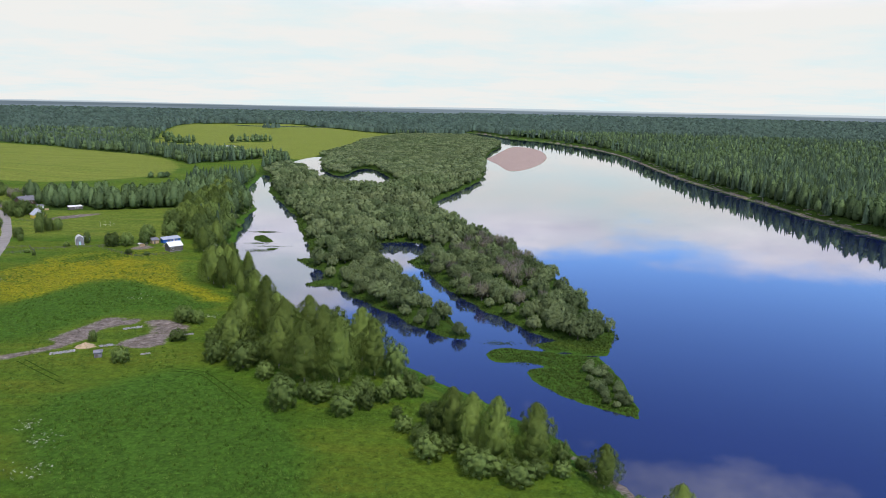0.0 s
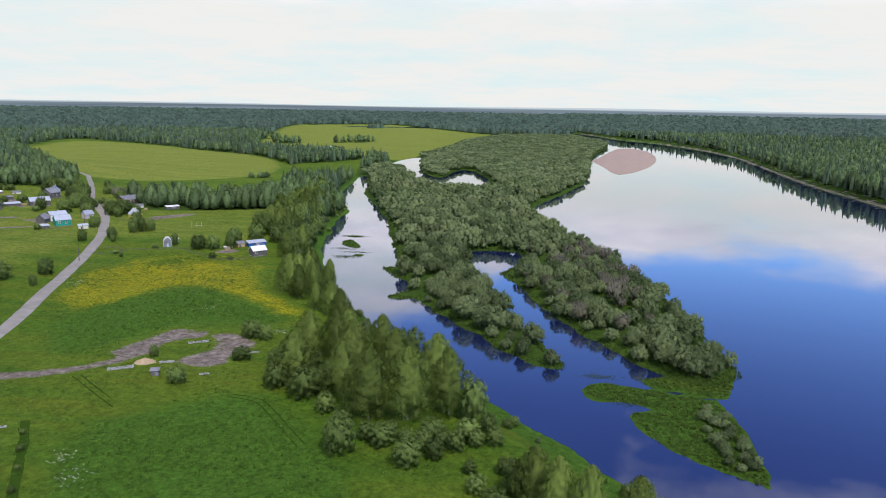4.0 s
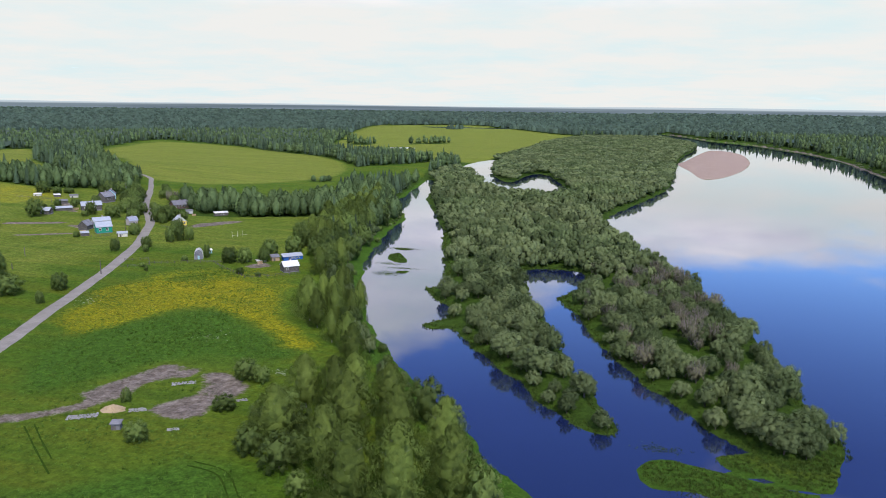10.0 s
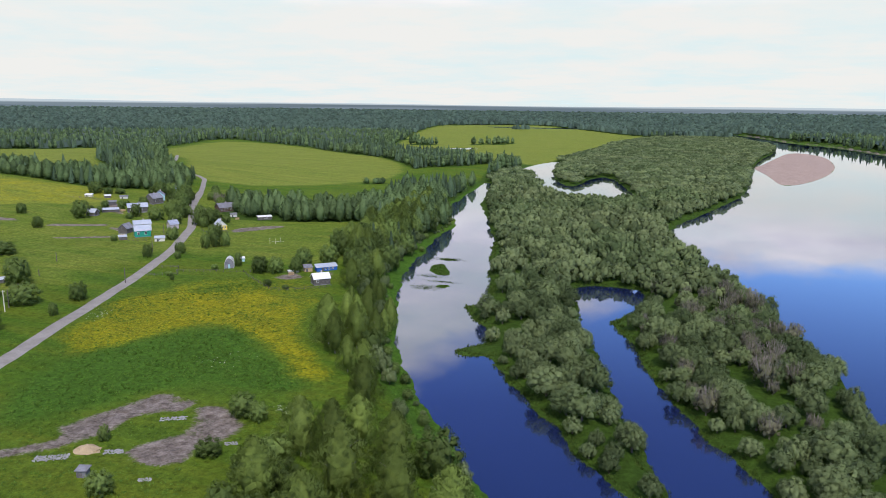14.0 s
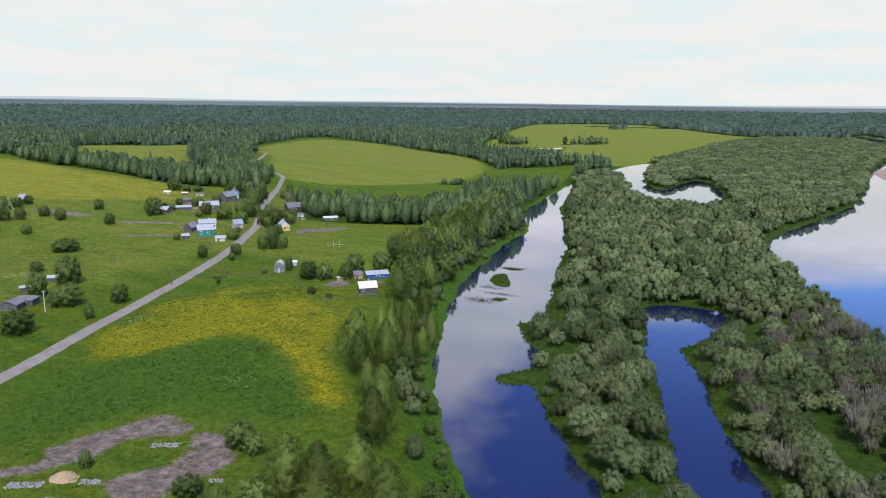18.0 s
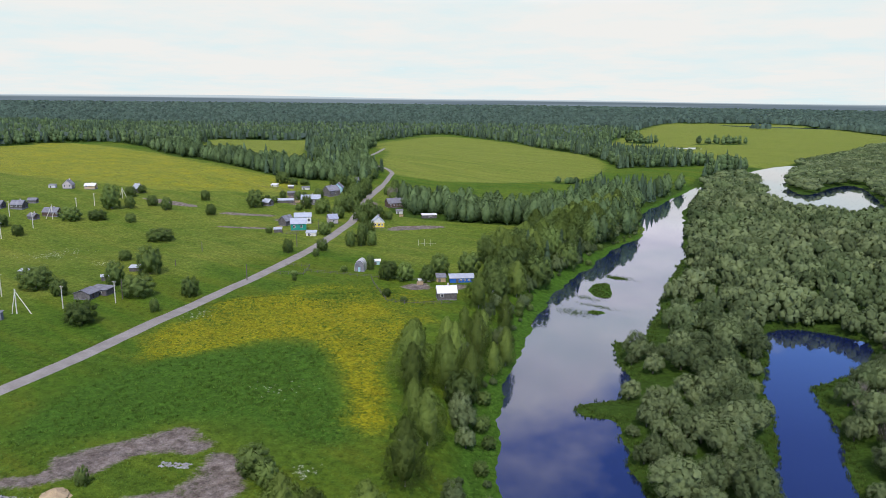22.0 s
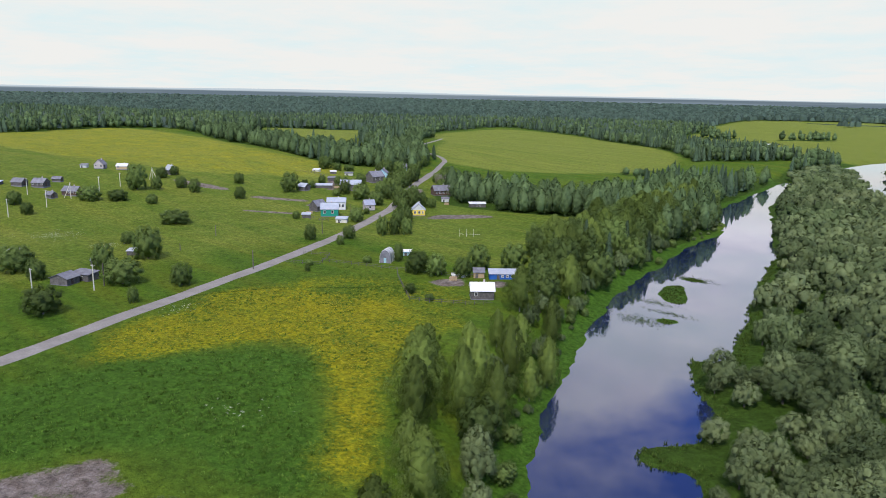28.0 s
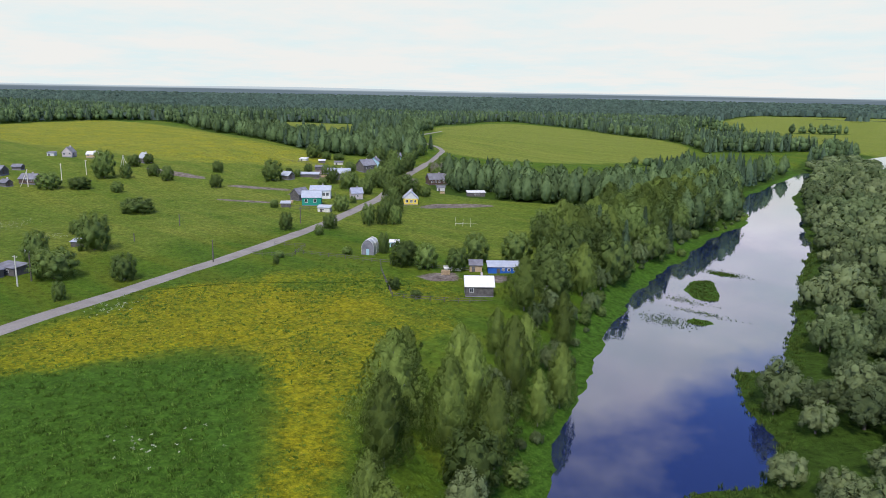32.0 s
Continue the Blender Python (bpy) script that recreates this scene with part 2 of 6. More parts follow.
def ground_material():
    """Grass of several kinds by the cover masks that the ground carries, broken up by noise at three scales."""
    mat = bpy.data.materials.new("ground_cover")
    n = Net(nodes_of(mat))
    at = n.add("ShaderNodeNewGeometry").outputs["Position"]
    broad = n.noise(at, 0.012, 4.0)
    mid = n.noise(at, 0.09, 5.0, 0.6)
    fine = n.noise(at, 1.1, 6.0, 0.72)
    tiny = n.noise(at, 2.6, 4.0, 0.7)

    def mask(name, sharp=0.18, how=0.5):
        m = n.add("ShaderNodeAttribute", [("attribute_name", name)]).outputs["Fac"]
        wob = n.math("MULTIPLY", n.math("SUBTRACT", n.math("ADD", n.math("MULTIPLY", mid, 0.5), n.math("MULTIPLY", fine, 0.5)), 0.5), how * 2)
        return n.ramp(n.math("ADD", m, wob), 0.5 - sharp, 0.5 + sharp)

    col = n.mix(n.ramp(mid, 0.3, 0.7), (0.051, 0.113, 0.010, 1), (0.077, 0.146, 0.014, 1))
    col = n.mix(n.ramp(broad, 0.4, 0.65), col, (0.100, 0.157, 0.016, 1))
    turned = n.add("ShaderNodeMapping", Vector=at, Rotation=(0, 0, radians(-46)), Scale=(0.012, 0.11, 0.05)).outputs[0]
    stripes = n.noise(turned, 1.0, 4.0, 0.6)
    col = n.mix(n.math("MULTIPLY", n.ramp(stripes, 0.45, 0.66), 0.5), col, (0.135, 0.150, 0.016, 1))
    col = n.mix(n.math("MULTIPLY", n.ramp(stripes, 0.46, 0.30), 0.5), col, (0.045, 0.098, 0.012, 1))
    col = n.mix(mask("tall"), col, n.mix(n.ramp(fine, 0.3, 0.7), (0.044, 0.107, 0.012, 1), (0.071, 0.148, 0.017, 1)))
    col = n.mix(mask("hay"), col, n.mix(n.ramp(stripes, 0.35, 0.65), (0.142, 0.190, 0.028, 1), (0.198, 0.226, 0.040, 1)))
    bloom = n.math("MULTIPLY", mask("yellow"), n.ramp(n.math("ADD", n.math("MULTIPLY", fine, 0.6), n.math("MULTIPLY", mid, 0.4)), 0.36, 0.60))
    col = n.mix(n.math("MULTIPLY", bloom, 0.76), col, (0.350, 0.305, 0.010, 1))
    col = n.mix(mask("dirt", 0.12, 1.0), col, n.mix(n.ramp(n.noise(at, 0.35, 6.0, 0.75), 0.36, 0.64), (0.125, 0.098, 0.078, 1), (0.275, 0.238, 0.210, 1)))
    col = n.mix(mask("sandy", 0.10, 0.3), col, n.mix(n.ramp(mid, 0.3, 0.7), (0.34, 0.255, 0.21, 1), (0.43, 0.33, 0.27, 1)))
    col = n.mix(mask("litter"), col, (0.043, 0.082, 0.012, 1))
    clump = n.ramp(n.noise(at, 0.5, 5.0, 0.75), 0.34, 0.66)
    k = n.math("ADD", n.math("MULTIPLY", n.ramp(fine, 0.28, 0.72), 0.62), n.math("ADD", n.math("MULTIPLY", n.ramp(tiny, 0.25, 0.75), 0.42), n.math("ADD", 0.18, n.math("MULTIPLY", clump, 0.68))))
    col = n.add("ShaderNodeHueSaturation", Value=k, Color=col).outputs[0]
    rel = n.add("ShaderNodeBump", Strength=0.8, Distance=0.9, Height=n.math("ADD", fine, n.math("MULTIPLY", tiny, 0.5))).outputs[0]
    bs = n.add("ShaderNodeBsdfPrincipled", i0=col, Roughness=0.9, Normal=rel)
    bs.inputs["Specular IOR Level"].default_value = 0.05
    n.add("ShaderNodeOutputMaterial", Surface=bs.outputs[0])
    return mat


GROUND = ground_material()


# Distance haze painted as emission: slate blue below, pale along the top.
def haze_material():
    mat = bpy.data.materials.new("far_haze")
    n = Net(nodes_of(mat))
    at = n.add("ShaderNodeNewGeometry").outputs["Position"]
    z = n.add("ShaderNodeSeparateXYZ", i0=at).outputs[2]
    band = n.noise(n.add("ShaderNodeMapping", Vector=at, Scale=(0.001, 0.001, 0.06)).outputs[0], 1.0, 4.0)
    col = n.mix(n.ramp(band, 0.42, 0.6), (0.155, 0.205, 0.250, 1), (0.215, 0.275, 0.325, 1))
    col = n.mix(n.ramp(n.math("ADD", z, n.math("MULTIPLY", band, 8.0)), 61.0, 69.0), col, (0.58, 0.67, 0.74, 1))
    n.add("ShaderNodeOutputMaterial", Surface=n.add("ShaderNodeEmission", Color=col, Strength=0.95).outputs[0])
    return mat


HAZE = haze_material()


# ---- plan ----
WEST_SHORE = [(260, -900), (200, -250), (150, -60), (110, 30), (75, 88), (54, 118), (40, 137), (30, 158), (8, 187), (-18, 217), (-40, 246),
              (-57, 268), (-73, 294), (-84, 315), (-93, 336), (-103, 357), (-110, 378), (-118, 400), (-125, 436), (-137, 493), (-141, 537),
              (-163, 584), (-174, 618), (-182, 665), (-193, 747), (-200, 792)]
SPIT_SHORE = [(-191, 785), (-180, 740), (-170, 701), (-156, 639), (-132, 577), (-116, 530), (-102, 497), (-95, 465), (-84, 425), (-77, 402),
              (-67, 366), (-74, 358), (-71, 350), (-64, 341), (-57, 332), (-55, 324), (-54, 316), (-59, 311), (-60, 306), (-55, 302.5), (-49, 306), (-44, 300), (-31, 279),
              (-16, 259), (-2, 241), (9, 236)]
COVE_SHORE = [(6, 250), (-1, 270), (-7, 287), (-17, 322), (-26, 344), (-33, 372), (-39, 394), (-32, 410), (-12, 410), (-8, 388), (-17, 357), (-8, 336),
              (0, 308), (8, 291), (17, 272), (28, 253), (36, 240), (50, 231)]
EAST_SHORE = [(60, 240), (59, 264), (55, 310), (48, 352), (37, 389), (24, 445), (9, 483), (-6, 530), (-6, 592), (7, 645), (38, 778), (50, 900), (56, 1018),
              (62, 1110), (84, 1300), (108, 1450), (122, 1650), (87, 1810), (60, 2020), (10, 2200), (-90, 2330), (-300, 2400), (-700, 2450)]
FAR_SHORE = [(-700, 2520), (-300, 2500), (-120, 2450), (0, 2370), (80, 2240), (131, 2066), (164, 1898), (233, 1743), (266, 1601), (294, 1442), (302, 1247),
             (286, 1009), (275, 847), (277, 684), (278, 572), (280, 509), (284, 453), (291, 380), (305, 250), (330, 100), (370, -100), (450, -900)]
POND = [(-204, 962), (-196, 1060), (-178, 1085), (-168, 985), (-152, 895), (-128, 818), (-112, 800), (-108, 860), (-100, 900), (-84, 880), (-62, 799), (-42, 700), (-64, 688),
        (-90, 692), (-112, 716), (-134, 764), (-162, 850), (-190, 915)]
CREEK = [(-335, 1085), (-352, 1105), (-338, 1140), (-322, 1160), (-318, 1130), (-326, 1100)]
CREEK_BACK = [(-420, 1300), (-395, 1330), (-380, 1290), (-400, 1275)]
SEDGE_SPITS = [
    [(15, 222), (22, 227), (40, 222), (50, 219), (53, 205), (53, 193), (52, 174), (45, 178), (35, 186), (29, 195), (26, 207), (33, 210), (28, 214), (17, 214)],
    [(33, 233), (48, 238), (58, 236), (53, 221), (40, 224), (32, 228)],
    [(-110, 411), (-112, 420), (-108, 425), (-103, 417), (-97, 405), (-101, 402), (-106, 405)],
    [(-96, 382), (-95, 386), (-91, 386), (-91, 381)],
    [(-114, 434), (-110, 437), (-105, 437), (-108, 433)],
]
BAR = [(64, 1113), (74, 1005), (82, 900), (112, 951), (146, 1070), (170, 1214), (178, 1393), (154, 1483), (130, 1450), (100, 1300), (77, 1173)]
FIELDS = [
    [(-1100, -900), (-1100, 390), (-842, 397), (-892, 532), (-863, 605), (-765, 592), (-642, 551), (-564, 540), (-479, 523), (-425, 523), (-400, 560), (-455, 625),
     (-583, 740), (-758, 960), (-867, 1165), (-897, 1308), (-760, 1240), (-633, 1167), (-481, 1038), (-410, 985), (-307, 856), (-240, 702), (-226, 643), (-205, 575),
     (-150, 560), (-137, 493), (-110, 378), (-73, 294), (-18, 217), (54, 118), (150, -60), (260, -900)],
    [(-539, 1331), (-747, 1951), (-880, 2487), (-767, 2589), (-640, 2690), (-500, 2585), (-225, 2066), (-116, 1878), (-134, 1488), (-152, 1320), (-156, 1052),
     (-195, 1036), (-240, 960), (-330, 1050), (-450, 1130)],
    [(-890, 771), (-880, 900), (-834, 930), (-600, 690), (-480, 605), (-438, 568), (-500, 566), (-650, 592), (-720, 630), (-800, 700)],
    [(-300, 830), (-262, 900), (-232, 960), (-215, 840), (-205, 790), (-200, 690), (-215, 640), (-240, 700)],
]
GROVES = [
    [(-262, 470), (-217, 479), (-176, 494), (-140, 478), (-118, 430), (-100, 460), (-130, 540), (-165, 600), (-190, 640), (-205, 560), (-215, 515), (-258, 508), (-290, 515), (-300, 500)],
    [(-642, 552), (-564, 541), (-479, 525), (-420, 525), (-402, 542), (-430, 558), (-500, 562), (-580, 574), (-650, 588), (-760, 640), (-760, 594)],
    [(-400, 540), (-372, 548), (-392, 585), (-420, 610), (-450, 630), (-480, 625), (-440, 590)],
    [(-455, 640), (-470, 640), (-600, 765), (-700, 880), (-690, 900), (-590, 775)],
    [(-282, 683), (-262, 689), (-264, 695), (-284, 690)],
    [(-620, 1480), (-560, 1500), (-565, 1530), (-630, 1510)],
    [(-415, 1390), (-360, 1430), (-350, 1470), (-400, 1450)],
    [(-520, 1340), (-480, 1330), (-470, 1370), (-515, 1380)],
    [(-880, 2390), (-850, 2380), (-845, 2430), (-880, 2430)],
    [(-840, 2500), (-815, 2500), (-815, 2540), (-840, 2540)],
    [(-550, 2190), (-510, 2190), (-510, 2225), (-550, 2225)],
    [(-400, 970), (-370, 975), (-340, 1010), (-300, 1000), (-290, 1030), (-360, 1040)],
]
YELLOWS = [
    [(-171, 258), (-178, 272), (-176, 280), (-186, 293), (-184, 310), (-160, 322), (-138, 326), (-122, 316), (-112, 298), (-104, 284), (-92, 272), (-80, 260), (-86, 257),
     (-92, 263), (-102, 270), (-112, 278), (-126, 286), (-140, 287), (-147, 276), (-150, 264), (-158, 250)],
    [(-158, 248), (-168, 262), (-174, 287), (-190, 318), (-172, 346), (-143, 352), (-120, 335), (-114, 312), (-104, 290), (-86, 268), (-80, 252), (-90, 254),
     (-106, 276), (-125, 288), (-138, 279), (-146, 262)],
    [(-900, 560), (-900, 380), (-560, 372), (-470, 395), (-430, 412), (-405, 440), (-382, 470), (-380, 500), (-420, 520), (-480, 518), (-564, 532), (-700, 560)],
]
TALLS = [[(-171, 308), (-170, 313), (-161, 330), (-152, 344), (-150, 340), (-159, 326)], [(-151, 226), (-153, 250), (-147, 266), (-139, 280), (-126, 284), (-112, 274), (-98, 265), (-84, 256), (-84, 246), (-100, 243), (-114, 238), (-122, 222), (-132, 206)],
         [(-95, 158), (-93, 170), (-69, 188), (-50, 174), (-34, 152), (-24, 123), (-40, 95), (-60, 90), (-73, 121), (-88, 140)]]
DIRTS = [
    [(-121, 210), (-119, 217), (-116, 225), (-114, 234), (-110, 236), (-105, 234), (-101, 233), (-101, 228), (-106, 224.5), (-109, 219), (-108, 213), (-110, 207), (-114, 204), (-117, 207)],
    [(28, 152), (33, 150), (42, 137), (50, 124), (46, 122), (38, 134)],
    [(-98, 231), (-94, 233), (-88, 230), (-83, 227), (-82, 220), (-85, 214), (-84, 207), (-89, 204), (-97, 206), (-98, 210), (-94, 217), (-95, 224)],
    [(-160, 176), (-128, 189), (-119, 196), (-112, 203), (-110, 212), (-115, 212), (-117, 204), (-123, 198), (-132, 194), (-160, 181)],
    [(-156, 352), (-152, 359), (-146, 355), (-150, 348)],
    [(-144, 362), (-140, 367), (-136, 362), (-141, 357)],
    [(-247, 445), (-230, 461), (-218, 454), (-231, 430)],
    [(-347, 408), (-324, 424), (-315, 417), (-336, 400)],
    [(-312, 382), (-290, 395), (-285, 391), (-306, 377)],
    [(-410, 396), (-380, 409), (-366, 402), (-389, 385)],
    [(-374, 475), (-366, 483), (-340, 458), (-346, 453)],
    [(-311, 414), (-302, 420), (-293, 411), (-301, 408)],
    [(-301, 478), (-285, 470), (-305, 500), (-318, 500)],
]
for k in range(6, len(DIRTS)):
    plot = np.array(DIRTS[k], float)
    mid = plot.mean(0)
    axis = np.linalg.svd(plot - mid)[2][1]
    DIRTS[k] = (plot - 0.5 * ((plot - mid) @ axis)[:, None] * axis).tolist()
ROAD_LINE = [(20, -850), (-20, -400), (-62, -140), (-100, 0), (-122, 70), (-145, 158), (-162.5, 216), (-171, 238), (-181, 261), (-192.5, 289), (-208.5, 326), (-229.5, 370), (-242, 392), (-266, 431), (-278, 447),
             (-303, 478), (-330, 512), (-352, 545), (-374, 577), (-392, 601), (-405, 618), (-425, 632), (-448, 640), (-480, 660), (-540, 740), (-640, 860)]


def smooth(points, steps=6, closed=True):
    """A rounded line through the corners."""
    p = np.array(points, float)
    n = len(p)
    out = []
    for i in range(n if closed else n - 1):
        a, b, c, d = (p[(i + k) % n] if closed else p[min(max(i + k, 0), n - 1)] for k in (-1, 0, 1, 2))
        for s in np.arange(steps) / steps:
            out.append(0.5 * (2 * b + (c - a) * s + (2 * a - 5 * b + 4 * c - d) * s * s + (3 * b - a - 3 * c + d) * s ** 3))
    if not closed:
        out.append(p[-1])
    return np.array(out)


def signed(poly, x, y):
    """Distance to the outline, positive inside."""
    x, y = np.asarray(x, float), np.asarray(y, float)
    best = np.full(x.shape, 1e12)
    inside = np.zeros(x.shape, bool)
    for (ax, ay), (bx, by) in zip(poly, np.roll(poly, -1, axis=0)):
        dx, dy = bx - ax, by - ay
        s = np.clip(((x - ax) * dx + (y - ay) * dy) / (dx * dx + dy * dy + 1e-9), 0, 1)
        best = np.minimum(best, (x - ax - s * dx) ** 2 + (y - ay - s * dy) ** 2)
        if ay != by:
            inside ^= ((ay > y) != (by > y)) & (x < dx * (y - ay) / (by - ay) + ax)
    return np.where(inside, 1, -1) * np.sqrt(best)


def lattice(ix, iy, seed):
    v = np.sin(ix * 127.1 + iy * 311.7 + seed * 74.7) * 43758.5453
    return v - np.floor(v)


def vnoise(x, y, seed=0):
    ix, iy = np.floor(x), np.floor(y)
    fx, fy = x - ix, y - iy
    fx, fy = fx * fx * (3 - 2 * fx), fy * fy * (3 - 2 * fy)
    a, b = lattice(ix, iy, seed), lattice(ix + 1, iy, seed)
    c, d = lattice(ix, iy + 1, seed), lattice(ix + 1, iy + 1, seed)
    return (a + (b - a) * fx) * (1 - fy) + (c + (d - c) * fx) * fy


def fbm(x, y, seed=0, octaves=4):
    return sum(vnoise(x * 2 ** k, y * 2 ** k, seed + k) * 0.5 ** (k + 1) for k in range(octaves))


def step(a, b, v):
    s = np.clip((v - a) / (b - a), 0, 1)
    return s * s * (3 - 2 * s)


RIVER = smooth(WEST_SHORE + SPIT_SHORE + COVE_SHORE + EAST_SHORE + FAR_SHORE, 3)
LAGOONS = [smooth(POND, 3), smooth(CREEK, 3), smooth(CREEK_BACK, 3)]
SPITS = [smooth(s, 3) for s in SEDGE_SPITS]
BAR_LINE = smooth(BAR, 3)
TONGUE = np.array(SPIT_SHORE + COVE_SHORE + EAST_SHORE[:19] + [(-116, 1900), (-174, 1560), (-173, 1273), (-190, 1030), (-205, 880), (-200, 792)], float)
FAR_X, FAR_Y = np.array([p[0] for p in FAR_SHORE[:3:-1]]), np.array([p[1] for p in FAR_SHORE[:3:-1]])


def shore(x, y):
    """Metres inland (positive) or out on the water (negative), with a ragged edge."""
    d = signed(RIVER, x, y)
    for pool in LAGOONS:
        d = np.maximum(d, signed(pool, x, y))
    return -d + (fbm(x / 9, y / 9, 3) - 0.47) * 5.0


def masks_of(polys, x, y, soft):
    out = np.zeros(np.shape(x))
    for p in polys:
        out = np.maximum(out, step(-soft, soft, signed(smooth(p, 3), x, y)))
    return out


def lie(x, y, full=False):
    """Height of the ground, and, if asked, the shore distance and how far the spot belongs to the wooded tongue of land."""
    x, y = np.asarray(x, float), np.asarray(y, float)
    d = shore(x, y)
    tongue = step(-18, 4, signed(TONGUE, x, y))
    east = step(-10, 10, x - np.interp(y, FAR_Y, FAR_X))
    west = 0.06 * np.minimum(d, 3) + 5.3 * step(0, 20, d) + 10 * step(300, 520, -x) * (1 - step(650, 950, y))
    west = west - 3.5 * step(950, 1150, y) * (1 - east)
    low = 0.06 * np.minimum(d, 3) + 0.9 * step(0, 9, d) + 0.5 * fbm(x / 20, y / 20, 9) * step(0, 6, d)
    right = 0.06 * np.minimum(d, 3) + 4.2 * step(0, 12, d) + 2.0 * step(20, 200, d)
    land = west * (1 - tongue) + low * tongue
    land = land * (1 - east) + right * east + 0.5 * (fbm(x / 14, y / 14, 5) - 0.47) * step(0, 15, d)
    bed = np.maximum(d * 0.12, -3.0)
    z = np.where(d > 0, land, bed)
    bar = signed(BAR_LINE, x, y)
    z = np.where(bar > -30, np.maximum(z, np.clip(bar * 0.045, -1.0, 1.8)), z)
    for s in SPITS:
        k = signed(s, x, y) + (fbm(x / 4, y / 4, 11) - 0.47) * 3.0
        z = np.where(k > -9, np.maximum(z, np.clip(k * 0.07, -0.6, 0.25)), z)
    r = np.hypot(x, y - 300)
    z = z + 17 * step(2600, 4900, r)
    return (z, d, tongue, east) if full else z


def mesh_object(name, verts, faces, material, smooth_shade=False):
    me = bpy.data.meshes.new(name)
    verts = np.asarray(verts, np.float32)
    turned = verts[:, 3:] if verts.shape[1] == 6 else None
    verts = np.ascontiguousarray(verts[:, :3])
    faces = np.asarray(faces, np.int32)
    k = faces.shape[1]
    me.vertices.add(len(verts))
    me.vertices.foreach_set("co", verts.ravel())
    me.loops.add(faces.size)
    me.loops.foreach_set("vertex_index", faces.ravel())
    me.polygons.add(len(faces))
    me.polygons.foreach_set("loop_start", np.arange(len(faces), dtype=np.int32) * k)
    me.polygons.foreach_set("use_smooth", np.full(len(faces), smooth_shade))
    if turned is not None:
        me.attributes.new("custom_normal", "FLOAT_VECTOR", "POINT").data.foreach_set("vector", np.ascontiguousarray(turned).ravel())
    me.update(calc_edges=True)
    me.materials.append(material)
    return new(name, me)


def spread(lo, a, b, hi, fine, grow):
    """Grid lines: even between a and b, wider and wider outside."""
    mid = list(np.arange(a, b + fine, fine))
    s, v, left = fine, a, []
    while v > lo:
        s = min(s * grow, 160)
        v -= s
        left.append(v)
    s, v, right = fine, mid[-1], []
    while v < hi:
        s = min(s * grow, 160)
        v += s
        right.append(v)
    return np.array(left[::-1] + mid + right)


def grid_faces(nx, ny):
    i, j = np.meshgrid(np.arange(nx - 1), np.arange(ny - 1), indexing="ij")
    a = (i * ny + j).ravel()
    return np.stack([a, a + ny, a + ny + 1, a + 1], axis=1)


# ---- ground and water ----
gx, gy = spread(-4900, -300, 75, 4900, 2.6, 1.045), spread(-4600, 88, 560, 4950, 2.6, 1.035)
gx = np.unique(np.concatenate([gx[(gx < 255) | (gx > 318)], np.arange(256, 318, 3.0)]))
X, Y = (a.ravel() for a in np.meshgrid(gx, gy, indexing="ij"))
Z, INLAND, ON_TONGUE, ON_EAST = lie(X, Y, True)


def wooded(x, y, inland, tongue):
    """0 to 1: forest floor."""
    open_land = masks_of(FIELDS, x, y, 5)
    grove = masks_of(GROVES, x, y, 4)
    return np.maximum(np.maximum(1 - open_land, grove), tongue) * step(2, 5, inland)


WOOD = wooded(X, Y, INLAND, ON_TONGUE)
ground = tagged(mesh_object("ground", np.stack([X, Y, Z], 1), grid_faces(len(gx), len(gy)), GROUND, True), "green summer meadow land with yellow flowers, bare soil and wooded banks", "ground", kind="structure")


def carry(name, values):
    ground.data.attributes.new(name, "FLOAT", "POINT").data.foreach_set("value", np.asarray(values, np.float32))


carry("tall", np.maximum(masks_of(TALLS, X, Y, 14), step(16, 2, INLAND) * (1 - ON_EAST) * (1 - ON_TONGUE)))
carry("yellow", np.maximum(masks_of(YELLOWS[:1], X, Y, 10), 0.50 * masks_of(YELLOWS[1:], X, Y, 12)))
carry("hay", np.maximum(masks_of(FIELDS[1:3] + YELLOWS[2:] + [[(-731, 935), (-856, 1240), (-633, 1167), (-410, 985), (-312, 842), (-285, 700), (-400, 610), (-567, 789)]], X, Y, 14) * 0.9,
                        0.5 * np.maximum(step(190, 250, -X), step(352, 385, Y) * step(125, 150, -X)) * (1 - step(500, 700, Y))))
carry("dirt", np.maximum(np.maximum(0.8 * masks_of(DIRTS[:4], X, Y, 2.2), masks_of(DIRTS[4:], X, Y, 1.0)), 0.95 * step(24, 15, INLAND) * ON_EAST))
carry("sandy", np.maximum(step(-2, 2, signed(BAR_LINE, X, Y)), step(-1.0, 0.6, INLAND) * step(7, 3, INLAND) * ON_EAST * 0.2))
WET = np.zeros(X.shape)
for spit in SPITS:
    WET = np.maximum(WET, step(-6, -2, signed(spit, X, Y)))
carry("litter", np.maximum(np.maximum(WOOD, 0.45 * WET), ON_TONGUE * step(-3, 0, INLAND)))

wx, wy = np.linspace(-1000, 1300, 24), np.linspace(-1500, 2800, 44)
PX, PY = (a.ravel() for a in np.meshgrid(wx, wy, indexing="ij"))
tagged(mesh_object("water", np.stack([PX, PY, 0 * PX], 1), grid_faces(len(wx), len(wy)), WATER, True), "calm deep blue river water mirroring clouds", "water", kind="structure")

